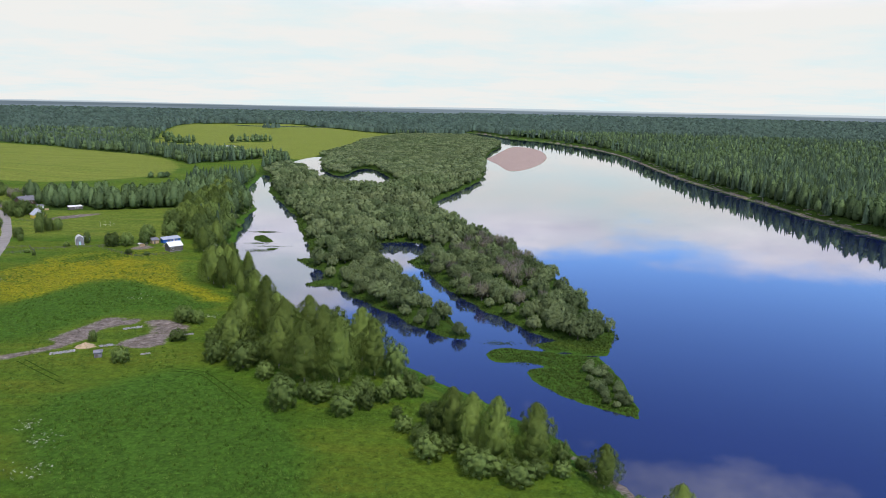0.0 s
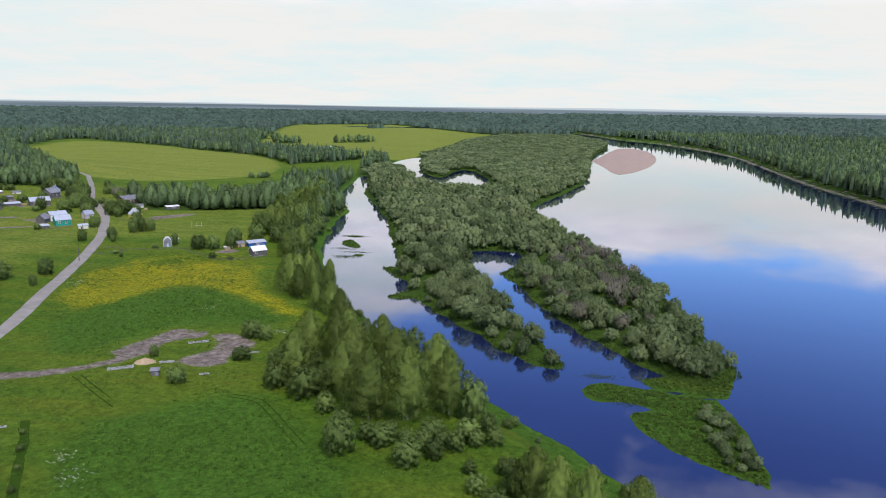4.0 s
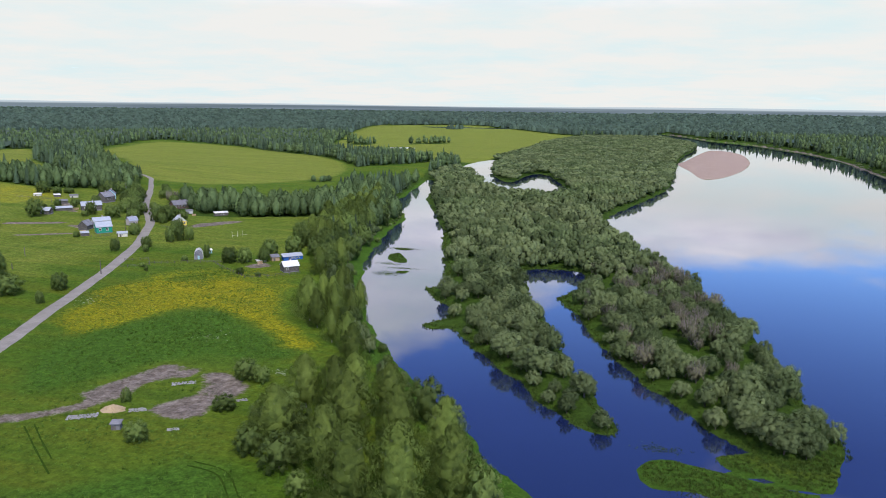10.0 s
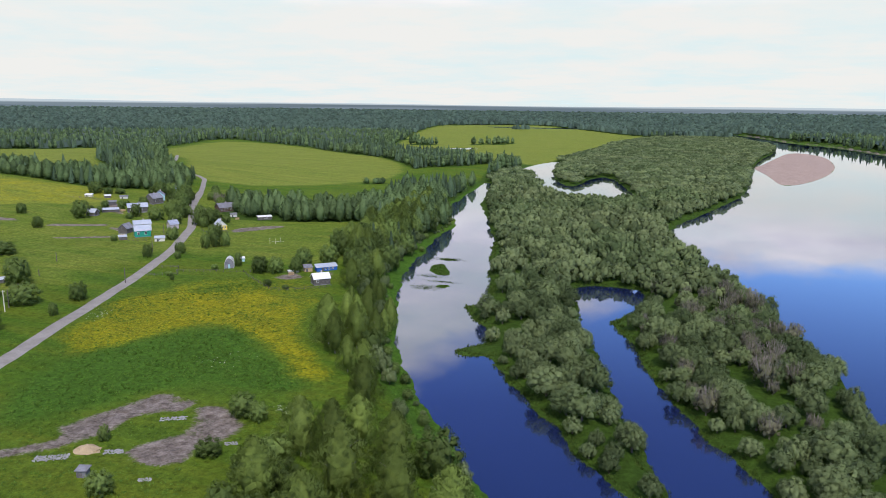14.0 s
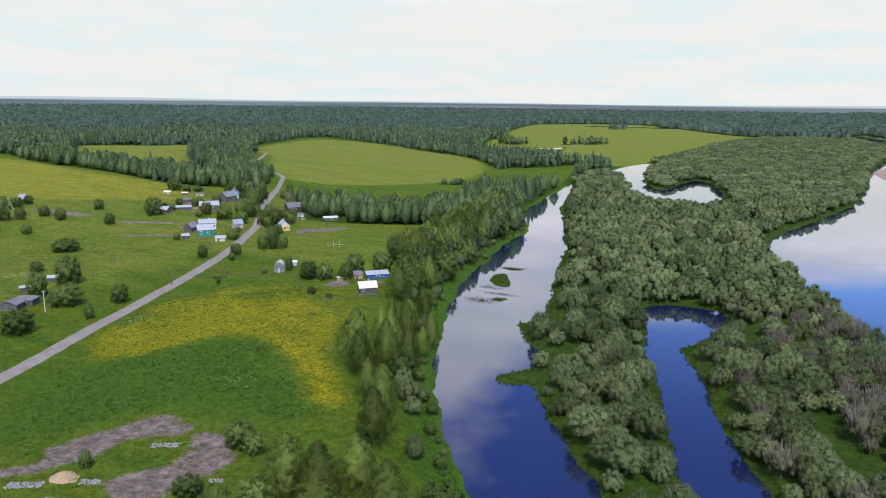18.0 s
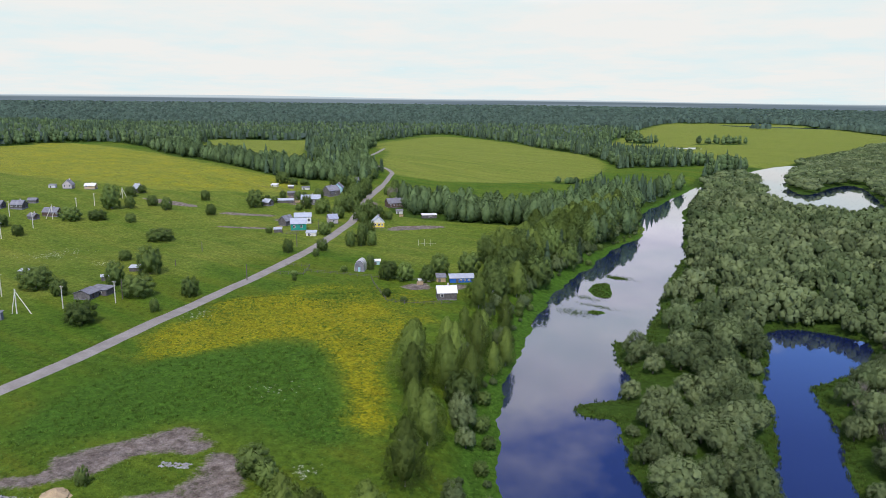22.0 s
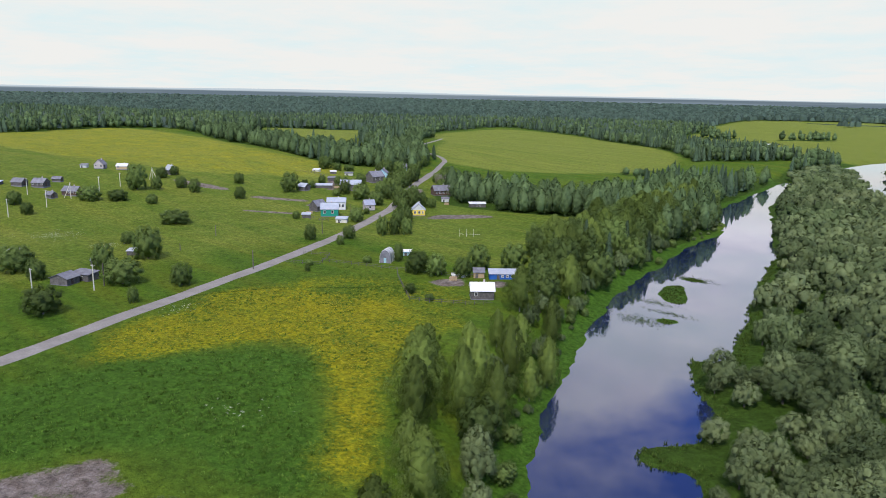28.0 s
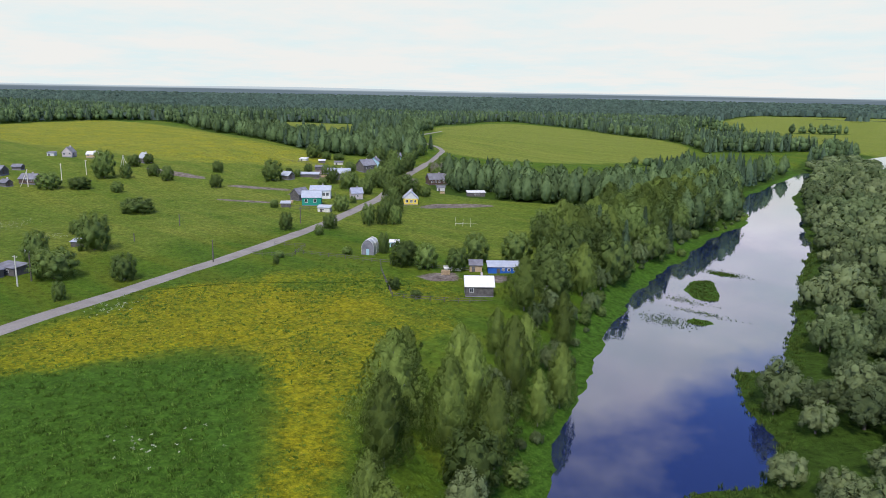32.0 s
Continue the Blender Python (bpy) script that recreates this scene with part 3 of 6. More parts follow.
# backdrop ring that glows with the painted haze
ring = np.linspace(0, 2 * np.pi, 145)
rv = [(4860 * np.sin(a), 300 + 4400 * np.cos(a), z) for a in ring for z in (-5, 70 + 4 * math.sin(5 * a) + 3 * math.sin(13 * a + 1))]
tagged(mesh_object("backdrop", rv, [(2 * i, 2 * i + 2, 2 * i + 3, 2 * i + 1) for i in range(144)], HAZE), "glowing painted backdrop of pale hazy hills along the horizon", "distance", kind="structure")



def height(x, y):
    """Height of the ground sheet at one place."""
    i, j = min(max(int(np.searchsorted(gx, x)) - 1, 0), len(gx) - 2), min(max(int(np.searchsorted(gy, y)) - 1, 0), len(gy) - 2)
    u, v = (x - gx[i]) / (gx[i + 1] - gx[i]), (y - gy[j]) / (gy[j + 1] - gy[j])
    k, n = i * len(gy) + j, len(gy)
    return float((Z[k] * (1 - u) + Z[k + n] * u) * (1 - v) + (Z[k + 1] * (1 - u) + Z[k + n + 1] * u) * v)


# road: a gravel ribbon with a slight crown
line = smooth(ROAD_LINE, 8, False)
along = np.gradient(line, axis=0)
side = np.stack([along[:, 1], -along[:, 0]], 1) / np.hypot(*along.T)[:, None]
rv, cols = [], (-2.6, -1.9, 0.0, 1.9, 2.6)
for k, (p, s) in enumerate(zip(line, side)):
    narrow = 1.0 if p[1] < 560 else 0.75
    for c in cols:
        w = c * narrow + (vnoise(np.array(k * 0.7), np.array(c), 2) - 0.5) * 0.5
        q = p + s * w
        rv.append((q[0], q[1], height(q[0], q[1]) + (0.02 if abs(c) > 2.5 else 0.16 if c else 0.22)))
tagged(mesh_object("road", rv, [(i * 5 + j, i * 5 + j + 1, i * 5 + j + 6, i * 5 + j + 5) for i in range(len(line) - 1) for j in range(4)], ROAD, True), "pale grey gravel country road through the meadow", "road", kind="structure")


# ---- trees ----
def blob(rng, centre, radius, squash=0.85, rings=5, around=8, rough=0.22):
    """A lumpy closed shape as verts and triangles."""
    v, f = [], []
    ph = rng.uniform(0, 6.28, 6)
    for i in range(rings + 1):
        th = np.pi * i / rings
        for j in range(around):
            a = 2 * np.pi * (j + 0.5 * (i % 2)) / around
            r = radius * (1 + rough * (math.sin(3 * a + ph[0] + 2 * th) * math.sin(2 * th + ph[1]) + rng.uniform(-0.5, 0.5)))
            v.append((centre[0] + r * math.sin(th) * math.cos(a), centre[1] + r * math.sin(th) * math.sin(a), centre[2] + r * squash * math.cos(th)))
    for i in range(rings):
        for j in range(around):
            a, b = i * around + j, i * around + (j + 1) % around
            f += [(a, a + around, b), (b, a + around, b + around)]
    return np.array(v), np.array(f)


def gather(pieces):
    v, f, base = [], [], 0
    for a, b in pieces:
        v.append(a)
        f.append(np.asarray(b) + base)
        base += len(a)
    return np.concatenate(v), np.concatenate(f)


def stem(path, radii, around=6):
    """A tapered round stem along a path."""
    v, f = [], []
    for (x, y, z), r in zip(path, radii):
        v += [(x + r * math.cos(2 * math.pi * k / around), y + r * math.sin(2 * math.pi * k / around), z) for k in range(around)]
    for i in range(len(path) - 1):
        for k in range(around):
            a, b = i * around + k, i * around + (k + 1) % around
            f += [(a, b, a + around), (b, b + around, a + around)]
    return np.array(v), np.array(f)


def head(rng, at, r, tall, n, size, core_share=0.9):
    """A rounded head of leaves: a small core and a shell of sprays that lie roughly along its surface."""
    core = blob(rng, at, r * core_share, tall, 3, 5, 0.2)
    core = core[0], core[1][[k for k in range(30) if not (k < 10 and k % 2 == 0 or k >= 20 and k % 2 == 1)]]
    d = rng.normal(0, 1, (n, 3))
    d[:, 2] = np.abs(d[:, 2]) * np.where(rng.uniform(0, 1, n) < 0.75, 1, -1)
    d /= np.linalg.norm(d, axis=1)[:, None]
    p = np.array(at) + d * np.array([1, 1, tall]) * r * rng.uniform(0.82, 1.17, (n, 1))
    face = d + rng.normal(0, 0.42, (n, 3))
    u = np.cross(face, rng.normal(0, 1, (n, 3)))
    u /= np.linalg.norm(u, axis=1)[:, None]
    w = np.cross(face, u)
    w /= np.linalg.norm(w, axis=1)[:, None]
    s = size * rng.uniform(0.6, 1.35, (n, 1))
    q = np.stack([p - u * s, p + u * s + w * s * 0.3, p + w * s * 0.95], 1).reshape(-1, 3)
    v, f = gather([core, (q, np.arange(n)[:, None] * 3 + np.array([0, 1, 2]))])
    away = (v - np.array(at)) / np.array([1, 1, tall])
    return np.hstack([v, away / (np.linalg.norm(away, axis=1)[:, None] + 1e-9)]), f


def rounded(vf, middle, tall, share=0.6):
    """Leaves lean with the whole crown, so that light runs softly over it."""
    v, f = vf
    away = (v[:, :3] - np.array([0, 0, middle])) / np.array([1, 1, tall])
    away /= np.linalg.norm(away, axis=1)[:, None] + 1e-9
    n = away * share + v[:, 3:] * (1 - share)
    n /= np.linalg.norm(n, axis=1)[:, None] + 1e-9
    a, b, c = (v[f[:, k], :3] for k in range(3))
    wrong = (np.cross(b - a, c - a) * n[f[:, 0]]).sum(1) < 0
    f = np.where(wrong[:, None], f[:, [0, 2, 1]], f)
    return np.hstack([v[:, :3], n]), f


def hanging(rng, at, way, drop, thick, n, size):
    """One hanging spray: narrow leaves round a drooping line, turned outward."""
    s = rng.uniform(0, 1, (n, 1))
    out = np.array([math.cos(way), math.sin(way), 0.0])
    off = rng.normal(0, 1, (n, 3)) * thick * (1 - 0.45 * s)
    p = np.array(at) + out * 0.35 * thick * s + np.array([0, 0, -drop]) * s + off
    u = rng.normal(0, 0.42, (n, 3)) + np.array([0, 0, -1.0])
    u /= np.linalg.norm(u, axis=1)[:, None]
    w = np.cross(u, rng.normal(0, 1, (n, 3)))
    w /= np.linalg.norm(w, axis=1)[:, None] + 1e-9
    k = size * rng.uniform(0.6, 1.35, (n, 1))
    q = np.stack([p - u * k * 1.15, p + u * k * 1.15, p + w * k * 0.85], 1).reshape(-1, 3)
    face = out * 0.6 + np.array([0, 0, 0.3]) + 0.4 * off / thick + rng.normal(0, 0.12, (n, 3))
    face = np.repeat(face / (np.linalg.norm(face, axis=1)[:, None] + 1e-9), 3, axis=0)
    return np.hstack([q, face]), np.arange(n)[:, None] * 3 + np.array([0, 1, 2])


def crown_birch(rng, sprays=230, n=56, size=0.0088, core=0.82):
    """Pointed oval crown of many hanging sprays, 1 high and about 0.5 wide, ragged at the rim."""
    parts = []
    skew = rng.uniform(0, 6.28)
    for i in range(sprays):
        t = ((i + 0.5) / sprays) ** 0.92
        z = 0.13 + 0.85 * t
        a = i * 2.4 + rng.uniform(-0.5, 0.5)
        reach = 0.262 * (1 - t ** 2.5) ** 0.8 * min(1, 0.60 + 2.0 * t) * (1 + 0.16 * math.sin(2 * a + skew + 5 * t)) + 0.008
        k = math.sqrt(rng.uniform(0.25, 1.12))
        lift = 1.15 - 0.6 * t
        parts.append(hanging(rng, (reach * k * math.cos(a), reach * k * math.sin(a), z + 0.03 * (1 - k)), a, rng.uniform(0.05, 0.12) * lift, rng.uniform(0.017, 0.03) * lift, n, size))
    for z, r in ((0.22, 0.13), (0.32, 0.16), (0.44, 0.17), (0.56, 0.155), (0.68, 0.12), (0.79, 0.08), (0.88, 0.045)):
        v, f = blob(rng, (0, 0, z), r * core, 1.2, 4, 7, 0.3)
        away = (v - np.array([0, 0, z])) / r
        parts.append((np.hstack([v, away / (np.linalg.norm(away, axis=1)[:, None] + 1e-9)]), f))
    return rounded(gather(parts), 0.40, 2.2, 0.5)


def crown_willow(rng, heads=40, n=120, size=0.0180, big=1.0, core=0.6):
    """Rounded dome of uneven lobes, 1 high and about 0.9 wide."""
    parts = []
    lean = rng.uniform(-0.09, 0.09, 2)
    for i in range(heads):
        t = (i + 0.5) / heads
        a, th = i * 2.4 + rng.uniform(-0.35, 0.35), 1.95 * math.sqrt(t)
        k = rng.uniform(0.74, 1.10)
        r, z = 0.36 * k * math.sin(min(th, 1.75)), 0.43 + 0.42 * k * math.cos(th)
        parts.append(head(rng, (r * math.cos(a) + lean[0] * z, r * math.sin(a) + lean[1] * z, z), big * rng.uniform(0.055, 0.125), rng.uniform(1.1, 1.7), n, size * rng.uniform(0.85, 1.15), core))
    parts.append(head(rng, (0, 0, 0.42), 0.27, 1.2, n, size, 0.9))
    return rounded(gather(parts), 0.36, 1.15, 0.62)


def crown_bush(rng):
    """Dense rounded crown with a fine ragged outline, 1 high and about 1 wide."""
    parts = []
    for i in range(30):
        a, t = i * 2.4, (i + 0.5) / 30
        z = 0.06 + 0.80 * t
        r = 0.41 * math.sqrt(max(0.02, 1 - abs(2 * z - 0.80) ** 2.4)) * rng.uniform(0.75, 1.0)
        parts.append(head(rng, (r * math.cos(a), r * math.sin(a), z), rng.uniform(0.08, 0.13), 1.25, 95, 0.023, 0.6))
    parts.append(head(rng, (0, 0, 0.42), 0.33, 1.25, 60, 0.03))
    return rounded(gather(parts), 0.42, 1.1, 0.6)


def crown_bare(rng):
    """Thin upright dead branches standing out of a crown."""
    parts = []
    for i in range(46):
        a, r = i * 2.4, 0.36 * math.sqrt((i + 0.5) / 46)
        top = rng.uniform(0.75, 1.08) - 0.35 * r
        for j in range(2):
            b = a + rng.uniform(-0.3, 0.3)
            parts.append(stem([(r * 0.3 * math.cos(a), r * 0.3 * math.sin(a), 0.15), (r * 0.8 * math.cos(a), r * 0.8 * math.sin(a), top * 0.6), (r * 1.15 * math.cos(b), r * 1.15 * math.sin(b), top - 0.08 * j)], (0.009, 0.006, 0.003), 3))
    return gather(parts)


def crown_spruce(rng):
    """Pointed crown of ragged drooping branches round a thin core, 1 high."""
    parts = []
    for i in range(150):
        t = ((i + 0.5) / 150) ** 0.85
        z, a = 0.07 + 0.90 * t, i * 2.4 + rng.uniform(-0.3, 0.3)
        reach = (0.20 * (1 - t) + 0.012) * rng.uniform(0.65, 1.12)
        parts.append(hanging(rng, (reach * 0.75 * math.cos(a), reach * 0.75 * math.sin(a), z), a, 0.035, 0.010 + 0.016 * (1 - t), 18, 0.013))
    for z, r in ((0.2, 0.10), (0.38, 0.085), (0.55, 0.06), (0.72, 0.04)):
        v, f = blob(rng, (0, 0, z), r, 1.3, 4, 6, 0.2)
        away = (v - np.array([0, 0, z])) / r
        parts.append((np.hstack([v, away / (np.linalg.norm(away, axis=1)[:, None] + 1e-9)]), f))
    return rounded(gather(parts), 0.35, 3.0, 0.4)


def plain_mesh(name, vf, material, smooth_shade=False):
    ob = mesh_object(name, vf[0], vf[1], material, smooth_shade)
    me = ob.data
    bpy.data.objects.remove(ob)
    return me


rng = np.random.default_rng(7)
CROWNS = {
    "birch": [plain_mesh("birch_crown", crown_birch(rng), LEAF_BIRCH, True) for _ in range(4)],
    "willow": [plain_mesh("willow_crown", crown_willow(rng), LEAF_WILLOW, True) for _ in range(4)],
    "alder": [plain_mesh("alder_crown", crown_bush(rng), LEAF_YARD, True) for _ in range(3)],
    "spruce": [plain_mesh("spruce_crown", crown_spruce(rng), LEAF_SPRUCE, True) for _ in range(3)],
    "bare": [plain_mesh("thin_crown", crown_willow(rng, 26, 62, 0.019, 0.85, 0.6), LEAF_GREY, True) for _ in range(3)],
}
DEAD_BRANCHES = [plain_mesh("dead_wood", crown_bare(rng), DEAD_WOOD) for _ in range(3)]


def trunk_mesh(name, material, top, r, limbs):
    local = np.random.default_rng(len(name))
    parts = [stem([(0, 0, -0.03), (0.006, 0.004, top * 0.4), (-0.004, 0.008, top * 0.75), (0.004, 0, top)], (r, r * 0.75, r * 0.5, r * 0.15))]
    for k in range(limbs):
        z, a = top * (0.3 + 0.6 * k / limbs), 2.4 * k
        d = local.uniform(0.12, 0.2) * (1.2 - 0.6 * k / limbs)
        parts.append(stem([(0, 0, z), (d * 0.6 * math.cos(a), d * 0.6 * math.sin(a), z + d * 0.6), (d * math.cos(a), d * math.sin(a), z + d)], (r * 0.4, r * 0.25, r * 0.08), 4))
    return plain_mesh(name, gather(parts), material, True)


TRUNKS = {
    "birch": trunk_mesh("birch_trunk", BIRCH_BARK, 0.9, 0.011, 8),
    "willow": trunk_mesh("willow_trunk", BARK, 0.6, 0.03, 6),
    "alder": trunk_mesh("alder_trunk", BARK, 0.6, 0.025, 6),
    "spruce": trunk_mesh("spruce_trunk", BARK, 0.95, 0.014, 4),
    "bare": trunk_mesh("bare_trunk", DEAD_WOOD, 0.7, 0.025, 6),
}
LABELS = {
    "birch": ("tall birch with drooping light green foliage on the grassy bank", "birch tree"),
    "willow": ("grey-green rounded willow standing on the low wooded island", "willow"),
    "alder": ("dark green leafy tree standing in the meadow grass", "tree"),
    "bare": ("half-dead grey willow with bare upright branches", "dead willow"),
    "spruce": ("dark pointed spruce standing among the leafy trees", "spruce"),
}


def tree(kind, x, y, h, wide=1.0, label="", group=""):
    """One tree: an empty at the foot with trunk and crown."""
    foot = new({"alder": "tree", "bare": "dead_willow"}.get(kind, kind), None)
    turn = lattice(x, y, 1) * 360
    foot.matrix_world = pose(x, y, height(x, y) - 0.05, 0, 0, turn) @ Matrix.Diagonal((h * wide, h * wide, h, 1))
    for name, me in (("trunk", TRUNKS[kind]), ("crown", CROWNS[kind][int(lattice(x, y, 2) * 97) % len(CROWNS[kind])])):
        new(name, me).parent = foot
    if kind == "bare":
        new("dead_wood", DEAD_BRANCHES[int(lattice(x, y, 3) * 97) % 3]).parent = foot
    return tagged(foot, label or LABELS[kind][0], LABELS[kind][1], group)


# trees of the village bank: place, height and breadth
BANK_BIRCHES = [(-93, 284, 16, 1.5), (-87, 277, 13.5, 1.2), (-85, 287, 15, 1.1), (-81, 292, 14, 1.1), (-77, 266, 11, 1.2), (-93, 311, 15, 1.0), (-98, 321, 11.5, 1.2),
                (-88, 318, 12, 1.1), (-104, 320, 9.5, 1.0), (-107, 346, 10, 1.1), (-102, 339, 10, 1.1), (-119, 372, 14, 1.3), 
                (-86, 309, 10, 1.1), (-90, 297, 14, 1.1), (-97, 290, 14, 1.2), (-95, 300, 13, 1.1)]
SOUTH_BIRCHES = [(-61, 200, 15, 1.4), (-63, 219, 15, 1.3), (-36, 180, 19, 1.3), (-27, 181, 20, 1.2), (-18, 186, 18, 1.2), (-23, 200, 18, 1.2), (-47, 207, 17, 1.4),
                 (-42, 220, 15, 1.3), (-55, 218, 16, 1.1), (3, 148, 14, 1.2), (7, 143, 15, 1.0), (12, 139, 16, 1.0), (20, 139, 15, 1.2), (34, 135, 11, 1.3),
                 (46, 124, 10, 1.4), (-54, 228, 13, 1.2), (-62, 246, 15, 1.1), (-70, 262, 14, 1.1), (-35, 205, 16, 1.2), (-45, 190, 17, 1.2)]
SOUTH_ALDERS = [(-38, 163, 9, 0.9), (-23, 160, 6, 1.2), (-18, 164, 5, 1.0), (-10, 159, 3.2, 1.0), (0, 152, 8, 0.9), (26, 141, 6, 0.8), (-12, 184, 11, 0.7), (-30, 168, 5, 1.4),
                (8, 133, 6, 1.3), (16, 130, 5, 1.5), (-2, 139, 6, 1.2), (-64, 194, 7, 1.0), (-55, 190, 8, 1.2), (53, 122, 3.5, 0.8), (-12, 174, 5, 1.3), (-20, 173, 5, 1.4)]
MEADOW_ALDERS = [(-199, 253, 8, 1.2), (-194, 274, 5, 0.6), (-202, 292, 7.5, 0.85), (-215, 280, 8.5, 1.3), (-234, 282, 10, 0.7), (-242, 300, 12, 0.8), (-272, 306, 5, 1.1),
                 (-252, 262, 9, 1.3), (-236, 263, 6.5, 0.9), (-377, 298, 7, 1.0), (-353, 296, 6, 0.9), (-372, 330, 8, 1.3), (-366, 341, 6, 1.6), (-350, 351, 5.5, 1.0),
                 (-299, 338, 6.5, 1.9), (-389, 361, 15, 0.7), (-385, 370, 8, 0.7), (-417, 388, 7, 1.0), (-423, 399, 6, 0.9)]
YARD_ALDERS = [(-385, 384, 7, 1.1), (-370, 384, 8, 0.9), (-347, 430, 12, 1.0), (-342, 395, 7, 1.0), (-383, 419, 7, 1.0), (-409, 502, 9.5, 1.25), (-233, 361, 7, 0.8),
               (-225, 374, 6, 1.05), (-218, 364, 4, 0.9), (-222, 389, 8.4, 0.7), (-219, 393, 8.2, 0.7), (-216, 397, 7.6, 0.75), (-231, 406, 9, 0.7), (-235, 415, 8.4, 0.85),
               (-253, 401, 7, 1.1), (-86, 231, 6, 1.3), (-81, 212, 4, 1.6), (-106, 209, 4, 0.75), (-90, 192, 5, 1.2), (-81, 230, 5, 1.0),
               (-270, 443, 10.2, 0.9), (-264, 447, 11, 0.9), (-267, 455, 8.5, 1.05), (-260, 456, 5.6, 1.1), (-275, 455, 7.7, 0.9), (-284, 440, 8, 1.1), (-298, 461, 9.1, 1.1),
               (-318, 474, 7.5, 1.2), (-315, 481, 9.7, 1.1), (-325, 494, 11, 1.05), (-342, 511, 9.5, 1.05), (-366, 520, 12.5, 0.95), (-367, 533, 10.4, 1.05),
               (-359, 540, 8.9, 1.1), (-305, 447, 9.5, 1.2), (-337, 499, 9, 1.0), (-265, 417, 3.5, 1.0), (-323, 444, 4.2, 1.3), (-353, 469, 6.3, 0.9),
               (-357, 478, 4, 1.1), (-396, 512, 4.6, 1.8), (-352, 449, 4.7, 1.0), (-277, 385, 3.8, 1.1), (-331, 533, 6.7, 1.1), (-391, 579, 9.2, 1.05), (-382, 565, 6.8, 1.2),
               (-300, 470, 7, 1.0), (-306, 488, 5, 1.2), (-348, 523, 8, 1.1)]
ROAD_SPRUCES = [(-410, 611, 12.1, 1.1), (-418, 618, 11.5, 1.1), (-434, 626, 11.9, 1.0), (-573, 677, 10, 1.4)]
SCRUB = [(-313, 516, 9.5, 0.75), (-311, 520, 9, 0.8), (-307, 524, 9, 0.8), (-303, 519, 8, 0.8), (-298, 523, 8.5, 0.8)]
UNDERGROWTH = [(-34, 170, 4.5, 1.0), (-29, 172, 4, 1.1), (-25, 170, 3.5, 1.2), (-21, 168, 4.5, 1.0), (-17, 170, 4, 1.1), (-14, 168, 5, 0.9), (-10, 171, 4, 1.1), (-6, 172, 4.5, 1.0),
               (-41, 176, 4.5, 1.2), (-47, 182, 5, 1.1), (-53, 196, 6, 1.1), (-58, 205, 7, 1.2), (-50, 200, 7, 1.2), (-68, 207, 6, 1.3), (-66, 214, 7, 1.2), (-8, 178, 5, 1.0),
               (-3, 160, 4, 1.1), (2, 143, 4, 1.2), (6, 138, 4.5, 1.2), (12, 134, 3.5, 1.4), (20, 133, 4, 1.2), (25, 134, 3.5, 1.3), (-4, 146, 5, 1.1), (-8, 152, 4, 1.2)]
for rows, kind in ((BANK_BIRCHES, "birch"), (SOUTH_BIRCHES, "birch")):
    for x, y, h, w in rows:
        tree(kind, x, y, h * (0.92 if rows is SOUTH_BIRCHES else 1), w * (1.05 if rows is SOUTH_BIRCHES else 0.85), group="birches on the bank")
for rows, note in ((SOUTH_ALDERS, "leafy green bush at the edge of the bank"), (MEADOW_ALDERS, "round dark green tree standing alone in the meadow"),
                   (YARD_ALDERS, "round green tree beside the village yards"), (UNDERGROWTH, "low leafy bush under the birches of the bank")):
    for x, y, h, w in rows:
        tree("alder", x, y, h, w * (1.18 if rows is MEADOW_ALDERS else 1.0), note, "trees of the meadow")
for x, y, h, w in ROAD_SPRUCES:
    tree("spruce", x, y, h, w, "dark pointed spruce standing beside the road", "spruces beside the road")
for x, y, h, w in SCRUB:
    tree("bare", x, y, h, w, "thin greyish half-bare tree at the edge of the yards", "scrub beside the road")


def scattered(rng, x0, x1, y0, y1, gap):
    """Jittered rows of places."""
    a, b = np.meshgrid(np.arange(x0, x1, gap), np.arange(y0, y1, gap * 0.87), indexing="ij")
    a = a + (np.arange(a.shape[1]) % 2)[None, :] * gap / 2
    a, b = a.ravel(), b.ravel()
    return a + rng.uniform(-0.38, 0.38, a.size) * gap, b + rng.uniform(-0.38, 0.38, a.size) * gap


# belt of trees along the west bank of the channel
sx, sy = scattered(rng, -175, 0, 225, 600, 7.0)
dd = shore(sx, sy)
keep = (dd > 5) & (dd < np.where(sy > 395, 34, np.where(sy > 300, 24, 12))) & (signed(TONGUE, sx, sy) < -12) & ~((sy < 350) & (rng.uniform(0, 1, sx.size) < 0.45))
taken = BANK_BIRCHES + SOUTH_BIRCHES
for x, y in zip(sx[keep], sy[keep]):
    if min((x - p[0]) ** 2 + (y - p[1]) ** 2 for p in taken) < 20 or math.hypot(x + 141, y - 370) < 10 or math.hypot(x + 133, y - 349) < 9 or any(math.hypot(x - ax, y - ay) < 9.0 for ax, ay in ((-127, 341), (-123, 335), (-118, 329), (-134, 361), (-127, 353))):
        continue
    u = lattice(x, y, 5)
    near = height(x, y) < 4.2
    if near and u < 0.75:
        tree("willow", x, y, 5 + 3 * u, 1.0, "rounded grey-green willow at the water's edge", "trees of the bank belt")
    elif u < 0.45:
        tree("birch", x, y, (10.5 if y < 380 else 13) + 5 * lattice(x, y, 6), 1.35, group="trees of the bank belt")
    elif u < 0.97:
        tree("alder", x, y, (9 if y < 380 else 11) + 3.5 * lattice(x, y, 6), 0.95, "leafy dark green tree in the bank belt", "trees of the bank belt")
    else:
        tree("spruce", x, y, 12 + 4 * lattice(x, y, 6), 1.0, group="trees of the bank belt")

